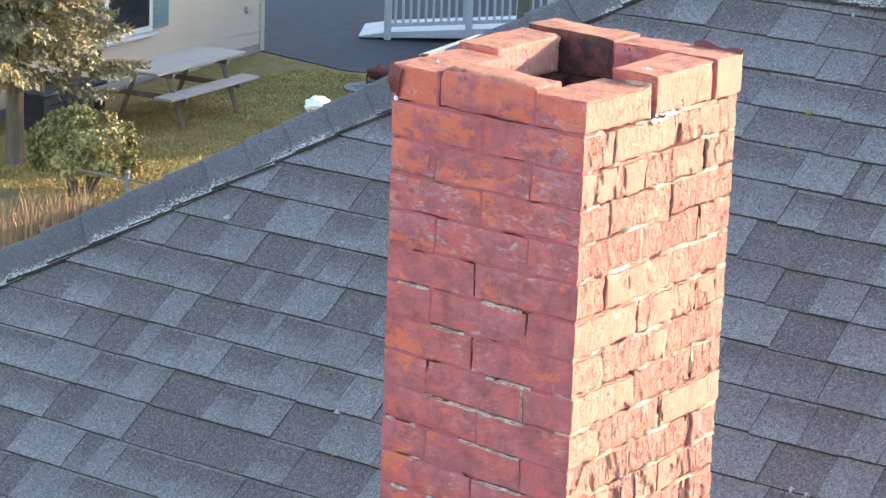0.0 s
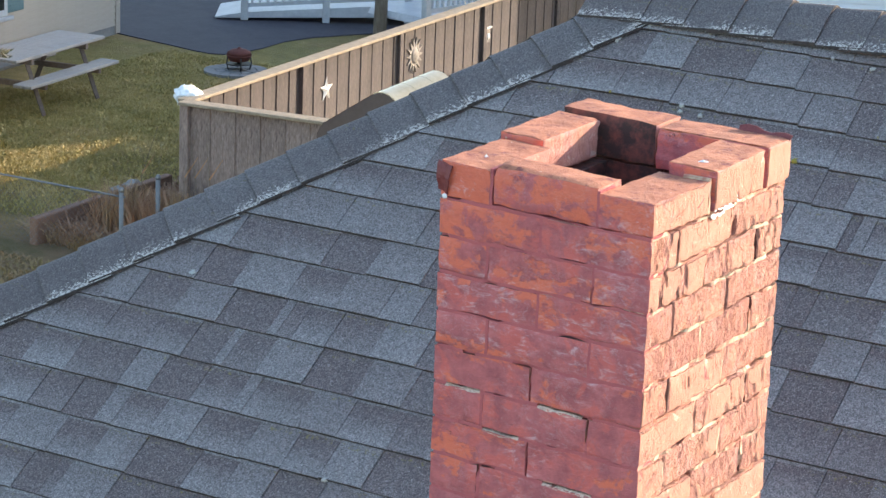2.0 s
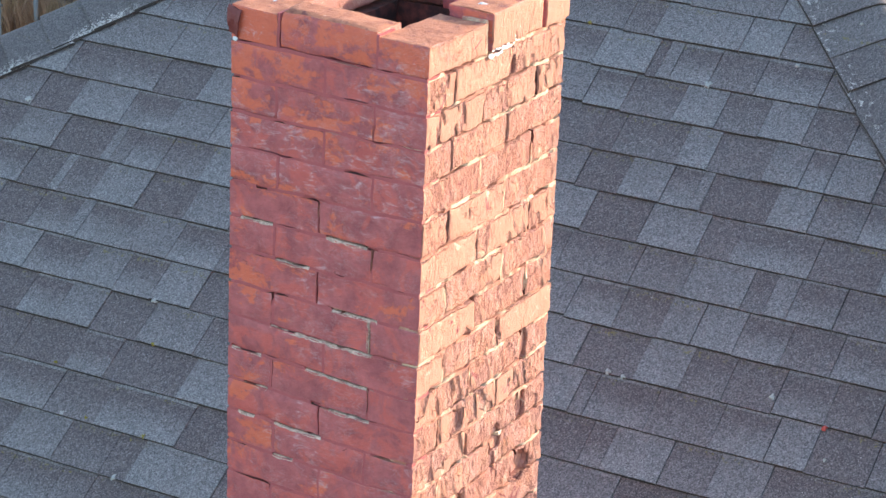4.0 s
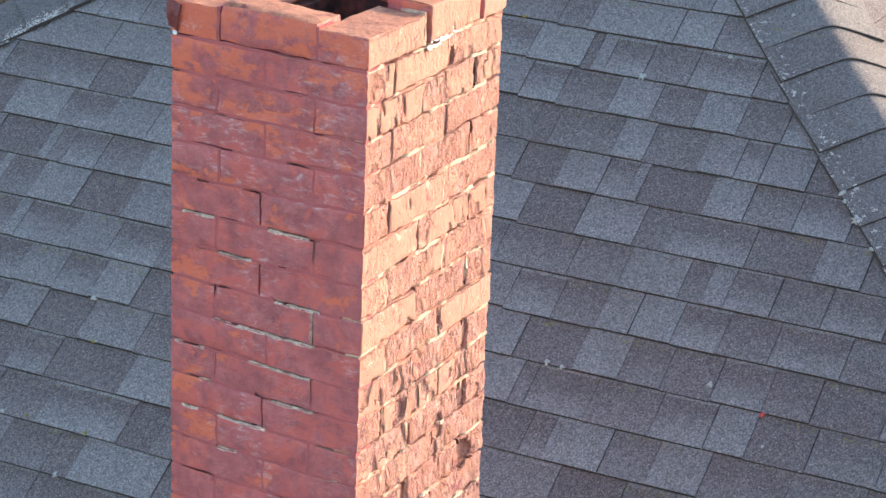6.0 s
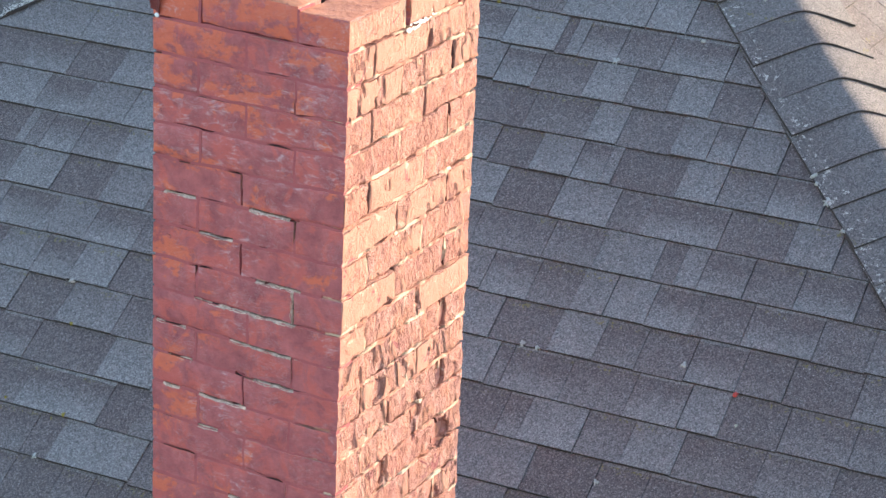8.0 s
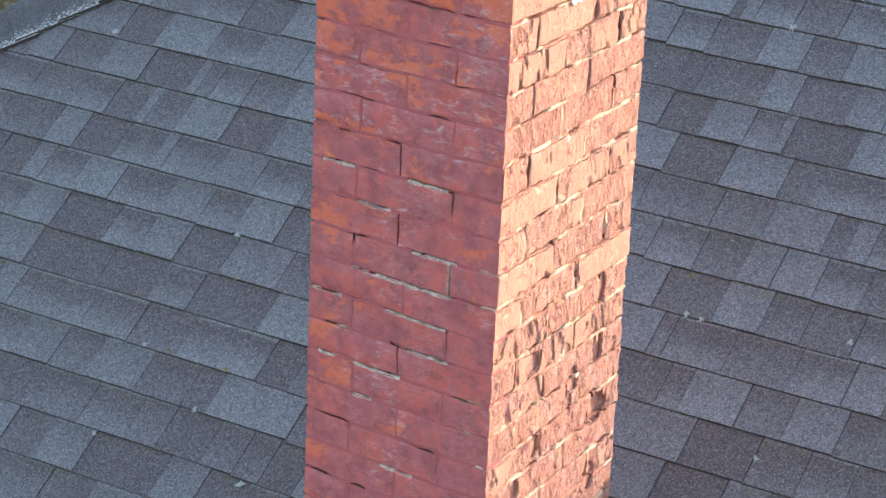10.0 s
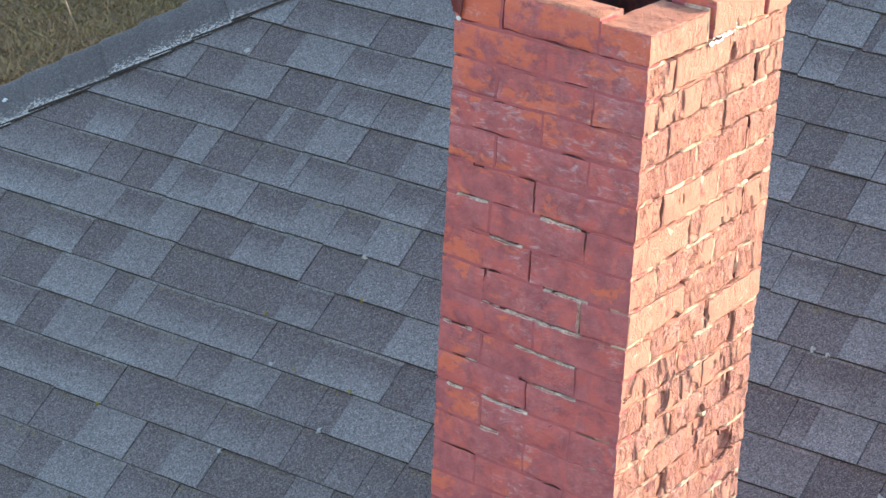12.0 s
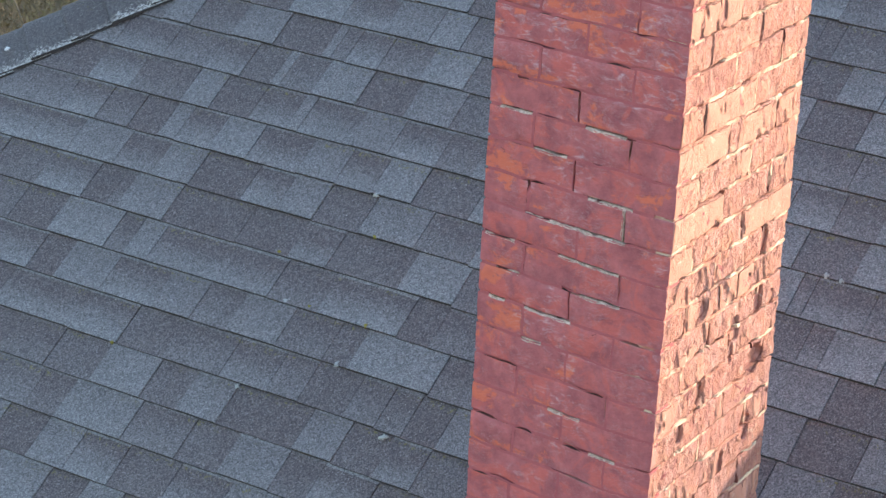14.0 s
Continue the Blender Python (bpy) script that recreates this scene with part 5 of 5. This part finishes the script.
def spruce(x, y, high, spread):
    rng = random.Random(21)
    t = thing("spruce_tree", pose(x, y, GROUND), "tall blue-green spruce tree with drooping sunlit boughs", "tree")
    part("trunk", rod([(0, 0, -0.2), (0.03, 0, high * 0.3), (0.0, 0.04, high * 0.65), (0, 0, high)], 0.12, 10, None, 0.12), BARK, t)
    tufts, limbs = [], bmesh.new()
    for k in range(120):
        h = 0.21 + 0.77 * (k / 120) ** 0.9
        reach = spread * (1 - h) ** 0.8 * rng.uniform(0.75, 1.1) + 0.15
        a = k * 2.399 + rng.uniform(-0.25, 0.25)
        z = h * high
        pts = []
        for i in range(6):
            s = i / 5
            pts.append(Vector((math.cos(a) * reach * s, math.sin(a) * reach * s, z - reach * (0.30 * s - 0.16 * s * s * s))))
        if reach > 0.4:
            rod(pts, 0.022, 4, limbs, 0.25)
        steps = max(3, int(reach / 0.085))
        for i in range(1, steps + 1):
            s = i / steps
            f = min(4, int(s * 5))
            p = pts[f].lerp(pts[f + 1], s * 5 - f)
            for side in (-1, 1):
                for q in range(3):
                    aa = a + side * rng.uniform(0.35, 1.2)
                    l = reach * 0.24 * (1.15 - s) + 0.08
                    d = Vector((math.cos(aa), math.sin(aa), rng.uniform(-0.45, 0.1)))
                    tufts.append((p + d * l * q / 2, d, rng.uniform(0.8, 1.25)))
    part("limb", limbs, BARK, t)
    ob = tufted("crown", tufts, NEEDLES, t, 0.15, 14, rng)
    return t


spruce(-18.15, 16.57, 5.6, 1.6)


def bush(x, y, rx, ry, high, seed, count, label):
    rng = random.Random(seed)
    t = thing("bush", pose(x, y, GROUND), label, "bush", "yard bushes")
    stems = bmesh.new()
    for k in range(14):
        a = rng.uniform(0, 6.28)
        rod([(0.1 * math.cos(a), 0.1 * math.sin(a), -0.05), (rx * 0.45 * math.cos(a), ry * 0.45 * math.sin(a), high * 0.45), (rx * 0.7 * math.cos(a), ry * 0.7 * math.sin(a), high * rng.uniform(0.6, 0.85))], 0.022, 5, stems, 0.3)
    part("stem", stems, BARK, t)
    verts, faces = [], []
    for k in range(count):
        d = Vector((rng.gauss(0, 1), rng.gauss(0, 1), rng.gauss(0, 1))).normalized()
        if d.z < -0.55:
            continue
        lump = 0.80 + 0.26 * noise.noise(d * 2.3 + Vector((seed, 0, 0))) + 0.14 * noise.noise(d * 6.0)
        r = lump * (1 - abs(rng.gauss(0, 0.12)))
        p = Vector((d.x * rx * r, d.y * ry * r, high * 0.48 + d.z * high * 0.52 * r))
        n = (d + 0.9 * Vector((rng.uniform(-1, 1), rng.uniform(-1, 1), rng.uniform(-1, 1)))).normalized()
        s = n.orthogonal().normalized()
        s = (Matrix.Rotation(rng.uniform(0, 6.28), 3, n) @ s)
        u = n.cross(s)
        l, w = rng.uniform(0.035, 0.065), rng.uniform(0.014, 0.025)
        b = len(verts)
        verts += [p - s * l * 0.5, p + u * w + n * 0.008, p + s * l * 0.5, p - u * w + n * 0.008]
        faces += [(b, b + 1, b + 2, b + 3)]
    placed("crown", mesh_of("crown", verts, faces), LEAVES, t)


bush(-16.55, 16.05, 0.80, 0.66, 1.02, 5, 22000, "rounded evergreen bush with yellow-green leaves lit by the sun")


def stalks(name, x0, x1, y0, y1, count, high, seed, label, mat, bend=0.3):
    rng = random.Random(seed)
    verts, faces = [], []
    for k in range(count):
        x, y = rng.uniform(x0, x1), rng.uniform(y0, y1)
        h = high * rng.uniform(0.5, 1.1)
        lean = Vector((rng.uniform(-bend, bend), rng.uniform(-bend, bend), 0)) * h
        a = rng.uniform(0, 3.14)
        w = Vector((math.cos(a), math.sin(a), 0)) * rng.uniform(0.004, 0.010)
        p = Vector((x, y, GROUND - 0.03))
        b = len(verts)
        verts += [p - w, p + w, p + lean * 0.4 + Vector((0, 0, h * 0.6)) + w * 0.8, p + lean * 0.4 + Vector((0, 0, h * 0.6)) - w * 0.8, p + lean + Vector((0, 0, h))]
        faces += [(b, b + 1, b + 2, b + 3), (b + 3, b + 2, b + 4)]
    ob = new(name, mesh_of(name, verts, faces))
    ob.data.materials.append(mat)
    return tagged(ob, label, "dry grass", kind="stuff")


stalks("dry_grass", -16.2, -15.1, 13.5, 15.3, 800, 0.38, 8, "tall dry tan ornamental grass stalks", DRY)
stalks("dry_undergrowth", -16.0, -11.5, 10.0, 14.4, 16000, 0.055, 12, "low brown and olive dead undergrowth", UNDERGROWTH, 1.6)
stalks("lawn_grass", -19.5, -14.2, 15.6, 23.9, 90000, 0.045, 15, "short green and straw-coloured blades of lawn grass", GRASS, 0.9)
stalks("dry_thicket", -13.9, -12.4, 15.3, 15.85, 2200, 0.60, 21, "thin reddish-brown dead stems in front of the board fence", WEEDS, 0.45)
stalks("dry_weeds", -14.35, -12.5, 14.9, 17.4, 7000, 0.26, 9, "brown dead weeds along the fence foot", WEEDS, 1.2)


def chain_link():
    m, long = along((-15.3, 14.63), (-12.95, 14.72))
    f = thing("chain_link_fence", m, "low galvanised chain-link fence with round steel posts", "fence")
    high = 0.75
    for x in (0.71, 2.31):
        soft(part("post", rod([(x, 0, -0.2), (x, 0, high)], 0.024, 10), GALV, f))
        soft(part("post_cap", lathe([(0.028, high), (0.03, high + 0.025), (0.017, high + 0.045), (0.004, high + 0.05)], 10), GALV, f)).location = (x, 0, 0)
    soft(part("top_rail", rod([(0, 0, high - 0.05), (long, 0, high - 0.05)], 0.011, 8), GALV, f))
    bm = bmesh.new()
    k = 0.0
    while k < long:
        for s in (-1, 1):
            x0, x1 = k, k + s * (high - 0.08)
            z1 = high - 0.05
            if x1 > long:
                z1 = 0.03 + (z1 - 0.03) * (long - x0) / (x1 - x0)
                x1 = long
            if x1 < 0:
                z1 = 0.03 + (z1 - 0.03) * x0 / (x0 - x1)
                x1 = 0
            if abs(x1 - x0) > 0.02:
                rod([(x0, 0.02, 0.03), (x1, 0.02, z1)], 0.0012, 3, bm)
        k += 0.075
    part("mesh", bm, GALV, f, "woven wire mesh")


chain_link()


def edging():
    m, long = along((-14.2, 14.8), (-14.32, 17.2))
    t = thing("edging_board", m, "brown timber edging board along the planting bed", "edging")
    part("board", box(0, -0.05, -0.05, long / 2 - 0.01, 0.05, 0.26, 0.012), TIMBER, t)
    part("board", box(long / 2 + 0.01, -0.05, -0.05, long, 0.05, 0.25, 0.012), TIMBER, t)


edging()
post = thing("steel_post", pose(-13.03, 15.35, GROUND), "short round galvanised steel post", "post")
soft(part("pipe", rod([(0, 0, -0.2), (0, 0, 0.75)], 0.025, 10), GALV, post))
stake = thing("stake", pose(-12.89, 12.78, GROUND), "thin weathered wooden stake leaning over the undergrowth", "stake")
soft(part("pole", rod([(0, 0, -0.2), (0.05, -0.26, 0.25), (0.12, -0.62, 0.88)], 0.009, 8), CAP_WOOD, stake))
soft(part("cap", lathe([(0.029, 0.75), (0.031, 0.775), (0.018, 0.795), (0.004, 0.8)], 10), GALV, post))


def rock(x, y, r, seed, label):
    bm = bmesh.new()
    bmesh.ops.create_icosphere(bm, subdivisions=3, radius=r)
    for v in bm.verts:
        v.co *= 1 + 0.35 * noise.noise(v.co * (1.6 / r) + Vector((seed, 0, 0))) + 0.12 * noise.noise(v.co * (5 / r))
        v.co.z *= 0.62
    me = bpy.data.meshes.new("rock")
    bm.to_mesh(me)
    bm.free()
    me.materials.append(STONE)
    ob = new("rock", me)
    ob.location = (x, y, GROUND + r * 0.3)
    return tagged(ob, label, "rock", "garden rocks")


rock(-14.6, 16.72, 0.17, 1, "pale grey garden rock among dead weeds")
rock(-14.75, 17.1, 0.13, 4, "small pale grey garden rock among dead weeds")


def slatted_bin():
    m, long = along((-19.0, 17.9), (-19.14, 19.15))
    t = thing("storage_bin", m, "low dark slatted storage box beside the spruce", "storage box")
    part("body", box(0.03, 0.0, 0.0, long - 0.03, 0.5, 0.46, 0.01), DARK_BIN, t)
    for k in range(4):
        part("slat", box(0, -0.022, 0.02 + k * 0.11, long, 0.0, 0.115 + k * 0.11, 0.004), DARK_BIN, t)
    part("lid", box(-0.03, -0.05, 0.46, long + 0.03, 0.54, 0.49, 0.01), DARK_BIN, t)


slatted_bin()


def tree_trunk(x, y):
    t = thing("bare_tree", pose(x, y, GROUND), "bare deciduous tree with grey-brown bark", "tree")
    rng = random.Random(6)
    soft(part("trunk", rod([(0, 0, -0.2), (0.02, 0, 0.15), (0.05, 0.03, 1.5), (0.0, 0.08, 3.2), (0.1, 0.1, 5.0)], 0.11, 12, None, 0.6), BARK, t))
    for k in range(7):
        a, z = k * 2.4, 3.4 + k * 0.25
        c, s = math.cos(a), math.sin(a)
        bm = rod([(0.05, 0.09, z - 0.3), (0.6 * c, 0.6 * s, z + 0.6), (1.2 * c, 1.2 * s, z + 1.5), (1.6 * c, 1.6 * s, z + 2.6)], 0.06, 7, None, 0.2)
        for q in range(5):
            b = a + rng.uniform(-1, 1)
            f = rng.uniform(0.5, 1.4)
            rod([(f * c, f * s, z + 0.2 + f), (f * c + 0.5 * math.cos(b), f * s + 0.5 * math.sin(b), z + 0.9 + f)], 0.02, 4, bm, 0.2)
        part("limb", bm, BARK, t)


tree_trunk(-17.55, 26.38)


def white_cover():
    """A lumpy white cloth thrown over something round behind the fence corner."""
    bm = bmesh.new()
    bmesh.ops.create_icosphere(bm, subdivisions=4, radius=0.14)
    for v in bm.verts:
        d = v.co.normalized()
        v.co *= 1 + 0.30 * noise.noise(d * 2.6) + 0.13 * noise.noise(d * 7)
        v.co.z *= 0.62
        if v.co.z < 0:
            v.co.z *= 1.5
    t = thing("covered_shrub", pose(-13.33, 16.22, GROUND), "shrub wrapped in crumpled white cloth at the fence corner", "shrub")
    soft(part("cloth", bm, TARP, t)).location = (0, 0, 1.44)
    part("stem", rod([(0, 0, -0.1), (0.02, 0, 1.2)], 0.03, 6), BARK, t)


white_cover()


def twigs(x, y, seed):
    rng = random.Random(seed)
    t = thing("dry_twig", pose(x, y, GROUND), "thin bare twig in front of the fence, dark stem and tip coloured as sunlit", "twig", "dry twigs")
    lean = rng.uniform(-0.25, 0.25)
    # dark stem, orange shoot: the sun on the tip is put into the colour
    part("stem", rod([(0, 0, -0.05), (lean * 0.3, 0, 0.7), (lean, 0.05, 1.2)], 0.005, 5, None, 0.5), BARK, t)
    part("shoot", rod([(lean * 0.3, 0, 0.7), (lean * 0.3 + 0.13, 0.05, 0.92)], 0.007, 5, None, 0.4), SUNLIT_TWIG, t)


for k, (x, y) in enumerate(((-13.05, 15.75), (-12.85, 15.8), (-13.5, 15.6), (-12.7, 15.82))):
    twigs(x, y, k)


def star_plaque(m):
    t = thing("star_ornament", m, "white five-pointed star ornament hung on the fence", "ornament")
    bm = bmesh.new()
    mid = bm.verts.new((0, -0.05, 0))
    rim, back = [], []
    for k in range(10):
        r = 0.24 if k % 2 == 0 else 0.095
        a = math.pi / 2 + k * math.pi / 5
        rim.append(bm.verts.new((r * math.cos(a), -0.008, r * math.sin(a))))
        back.append(bm.verts.new((r * math.cos(a), 0, r * math.sin(a))))
    for k in range(10):
        bm.faces.new((mid, rim[k], rim[(k + 1) % 10]))
        bm.faces.new((rim[k], back[k], back[(k + 1) % 10], rim[(k + 1) % 10]))
    bm.faces.new(back)
    bmesh.ops.recalc_face_normals(bm, faces=bm.faces[:])
    part("star", bm, PLASTER, t)


def sun_plaque(m):
    t = thing("sunburst_ornament", m, "round dull metal sunburst ornament hung on the fence", "ornament")
    disc = part("disc", lathe([(0.17, 0.0), (0.17, 0.02), (0.13, 0.05), (0.06, 0.07), (0.01, 0.075)], 24), DARK_PLASTER, t, "domed middle")
    disc.matrix_basis = pose(0, 0, 0, 90, 0, 0)
    for k in range(14):
        a = 2 * math.pi * k / 14
        bm = bmesh.new()
        pts = [(0.17, -0.045), (0.17, 0.045), (0.36, 0.0)]
        lo = [bm.verts.new((x * math.cos(a) - y * math.sin(a), 0, x * math.sin(a) + y * math.cos(a))) for x, y in pts]
        hi = [bm.verts.new((x * math.cos(a) - y * math.sin(a), -0.03, x * math.sin(a) + y * math.cos(a))) for x, y in pts]
        bm.faces.new(lo)
        bm.faces.new(hi[::-1])
        for q in range(3):
            bm.faces.new((lo[q], hi[q], hi[(q + 1) % 3], lo[(q + 1) % 3]))
        bmesh.ops.recalc_face_normals(bm, faces=bm.faces[:])
        part("ray", bm, DARK_PLASTER, t)


def small_plaque(m):
    t = thing("framed_plaque", m, "small framed plaque hung on the fence", "ornament")
    part("panel", box(-0.11, -0.02, -0.15, 0.11, 0.0, 0.15, 0.004), DARK_PLASTER, t)
    part("shelf", box(-0.15, -0.06, 0.15, 0.15, 0.0, 0.18, 0.004), PLASTER, t, "pale top ledge")
    soft(part("boss", lathe([(0.07, 0.0), (0.065, 0.02), (0.02, 0.035)], 16), PLASTER, t)).matrix_basis = pose(0, -0.02, -0.02, 90, 0, 0)


FA, FL = along((-13.2, 16.02), (-14.45, 28.0))
# the ornaments hang on the yard side of the long fence that faces the house
for make, x, z in ((star_plaque, 2.99, 1.03), (sun_plaque, 5.23, 1.07), (small_plaque, 7.37, 0.99)):
    make(FA @ pose(x, -0.03, z) @ Matrix.Scale(0.62, 4))


# ---- small things on the roof ----
def roof_vent():
    """A metal hood on the far slope beside the hip: flat dark cheeks and a rounded bronze top of three sheets."""
    v = thing("roof_vent", ROOF, "curved bronze sheet-metal roof vent with a dark brown cheek", "roof vent")
    shape = [(-2.51, -0.885), (-2.51, -0.738), (-2.488, -0.702), (-2.300, -0.580), (-2.285, -0.573), (-2.265, -0.571), (-2.242, -0.576), (-2.221, -0.589), (-2.206, -0.609), (-2.198, -0.635), (-2.195, -0.72)]
    v0, v1, rise, slip = 2.744, 2.965, 0.042, 0.065

    def loft(pts, a, b, out):
        bm = bmesh.new()
        rows = []
        for f in (a, b):
            rows.append([bm.verts.new((u + slip * f, v0 + (v1 - v0) * f, z + rise * f)) for u, z in pts])
            rows.append([bm.verts.new((u + slip * f + out * 0.4, v0 + (v1 - v0) * f, z + rise * f + out)) for u, z in pts])
        lo0, hi0, lo1, hi1 = rows
        for k in range(len(pts) - 1):
            bm.faces.new((hi0[k], hi0[k + 1], hi1[k + 1], hi1[k]))
            bm.faces.new((lo0[k + 1], lo0[k], lo1[k], lo1[k + 1]))
            bm.faces.new((lo0[k], lo0[k + 1], hi0[k + 1], hi0[k]))
            bm.faces.new((lo1[k + 1], lo1[k], hi1[k], hi1[k + 1]))
        for k in (0, -1):
            bm.faces.new((lo0[k], hi0[k], hi1[k], lo1[k]))
        bmesh.ops.recalc_face_normals(bm, faces=bm.faces[:])
        return bm

    for a, b, out in ((0.0, 0.41, 0.0030), (0.40, 0.73, 0.0038), (0.72, 1.0, 0.0046)):
        soft(part("sheet", loft(shape[3:], a, b, out), BRONZE, v, "curved bronze-coloured sheet")).data.set_sharp_from_angle(angle=radians(40))
    part("top_sheet", loft(shape[:4], 0.0, 1.0, 0.003), BROWN_METAL, v)
    for f in (0.004, 0.985):
        bm = bmesh.new()
        front = [bm.verts.new((u + slip * f, v0 + (v1 - v0) * f, z + rise * f)) for u, z in shape]
        back = [bm.verts.new((u + slip * f, v0 + (v1 - v0) * f + 0.003, z + rise * f)) for u, z in shape]
        bm.faces.new(front)
        bm.faces.new(back[::-1])
        for k in range(len(shape)):
            q = (k + 1) % len(shape)
            bm.faces.new((front[k], back[k], back[q], front[q]))
        bmesh.ops.recalc_face_normals(bm, faces=bm.faces[:])
        part("cheek", bm, BROWN_METAL, v, "flat dark brown cheek")
    return v


roof_vent()


def lump(name, u, v, r, mat, seed, label, category, group, lift=0.011):
    """A flat crusty patch lying on the front slope."""
    rng = random.Random(seed)
    bm = bmesh.new()
    c = bm.verts.new((0, 0, 0.003))
    rim, out = [], []
    n = 14
    for k in range(n):
        a = 2 * math.pi * k / n
        q = r * rng.uniform(0.35, 1.25)
        rim.append(bm.verts.new((q * 0.7 * math.cos(a), q * 0.7 * math.sin(a), 0.0035 * rng.uniform(0.6, 1.2))))
        out.append(bm.verts.new((q * math.cos(a), q * math.sin(a), -0.002)))
    for k in range(n):
        bm.faces.new((c, rim[k], rim[(k + 1) % n]))
        bm.faces.new((rim[k], out[k], out[(k + 1) % n], rim[(k + 1) % n]))
    me = bpy.data.meshes.new(name)
    bm.to_mesh(me)
    bm.free()
    me.materials.append(mat)
    ob = new(name, me)
    ob.matrix_basis = ROOF @ Matrix.Translation(on_roof(u, v, lift)) @ SLOPE_TURN
    return tagged(ob, label, category, group)


for k, (u, v, r) in enumerate(((-2.226, 1.711, 0.016), (-0.298, 2.109, 0.02), (-1.48, 1.273, 0.013), (-1.09, 2.435, 0.014), (0.207, 1.40, 0.012), (-0.207, 1.367, 0.013), (-0.165, 1.365, 0.011), (0.386, 1.293, 0.007), (-1.312, 0.852, 0.016), (-1.541, 0.735, 0.013), (-1.552, 0.961, 0.011), (-1.081, 0.728, 0.018), (0.114, 1.103, 0.014), (-1.311, 2.66, 0.014), (-1.12, 2.66, 0.014))):
    lump("lichen", u, v, r * 0.72, LICHEN, k, "pale grey crust of lichen on a shingle", "lichen", "lichen spots")
for k, (u, v, r) in enumerate(((-0.701, 2.328, 0.018), (-0.51, 2.426, 0.010), (-1.317, 2.442, 0.009), (-1.295, 0.96, 0.014), (-1.478, 0.965, 0.010), (-0.699, 2.22, 0.014), (-1.653, 1.071, 0.009), (-1.413, 1.172, 0.012), (-1.963, 0.741, 0.010))):
    lump("moss", u, v, r * 0.6, MOSS, 40 + k, "yellow-green tuft of moss at a shingle edge", "moss", "moss tufts")
for k, (u, v, r) in enumerate(((-1.382, 2.604, 0.016), (-1.111, 2.683, 0.017), (-0.961, 2.699, 0.019), (-0.615, 2.624, 0.011), (-0.739, 2.637, 0.009), (-1.086, 2.414, 0.011), (-1.022, 2.412, 0.011), (-1.289, 2.67, 0.011), (-0.09, 2.2, 0.009))):
    lump("lichen", u, v, r * 0.8, LICHEN, 60 + k, "pale grey crust of lichen near the ridge", "lichen", "lichen spots", 0.012)
for k, (u, v, r) in enumerate(((0.399, 1.842, 0.019), (0.338, 1.901, 0.014), (0.352, 1.880, 0.009), (-0.024, 2.25, 0.012), (0.03, 2.335, 0.008), (0.242, 2.023, 0.009), (0.46, 1.778, 0.010))):
    lump("lichen", u, v, r * 0.8, LICHEN, 80 + k, "white crust of lichen on a hip cap", "lichen", "lichen spots", 0.019)
lump("lichen", -2.008, 2.164, 0.016, LICHEN, 77, "pale streak of lichen on a hip cap", "lichen", "lichen spots", 0.017)
lump("scrap", -2.885, 1.392, 0.008, TARP, 91, "tiny white scrap lying on a hip cap", "scrap", "", 0.024)
lump("scrap", 0.357, 1.36, 0.008, RED_SCRAP, 90, "tiny red scrap lying on the shingles", "scrap", "")


# ---- pieces last: bricks, caps, shingles ----
build_chimney()
mortar_core()
joint_fill("front")
joint_fill("side")
loose_bits()
lay_caps((EAVE_L, EAVE_V, EAVE_Z), (RIDGE_L, RIDGE_V, TOP_Z), N_LEFT, N_FRONT, 0.1322, 0.15, 1, "hip_cap", CAP_LEFT, 0.0736)
lay_caps((EAVE_R, EAVE_V, EAVE_Z), (RIDGE_R, RIDGE_V, TOP_Z), N_FRONT, N_RIGHT, 0.131, 0.178, 2, "hip_cap", CAP_RIGHT, 0.049)
lay_caps((RIDGE_R + 0.10, RIDGE_V, TOP_Z + 0.008), (RIDGE_L - 0.04, RIDGE_V, TOP_Z + 0.008), N_FRONT, N_BACK, 0.135, 0.145, 3, "ridge_cap")
lay_shingles()
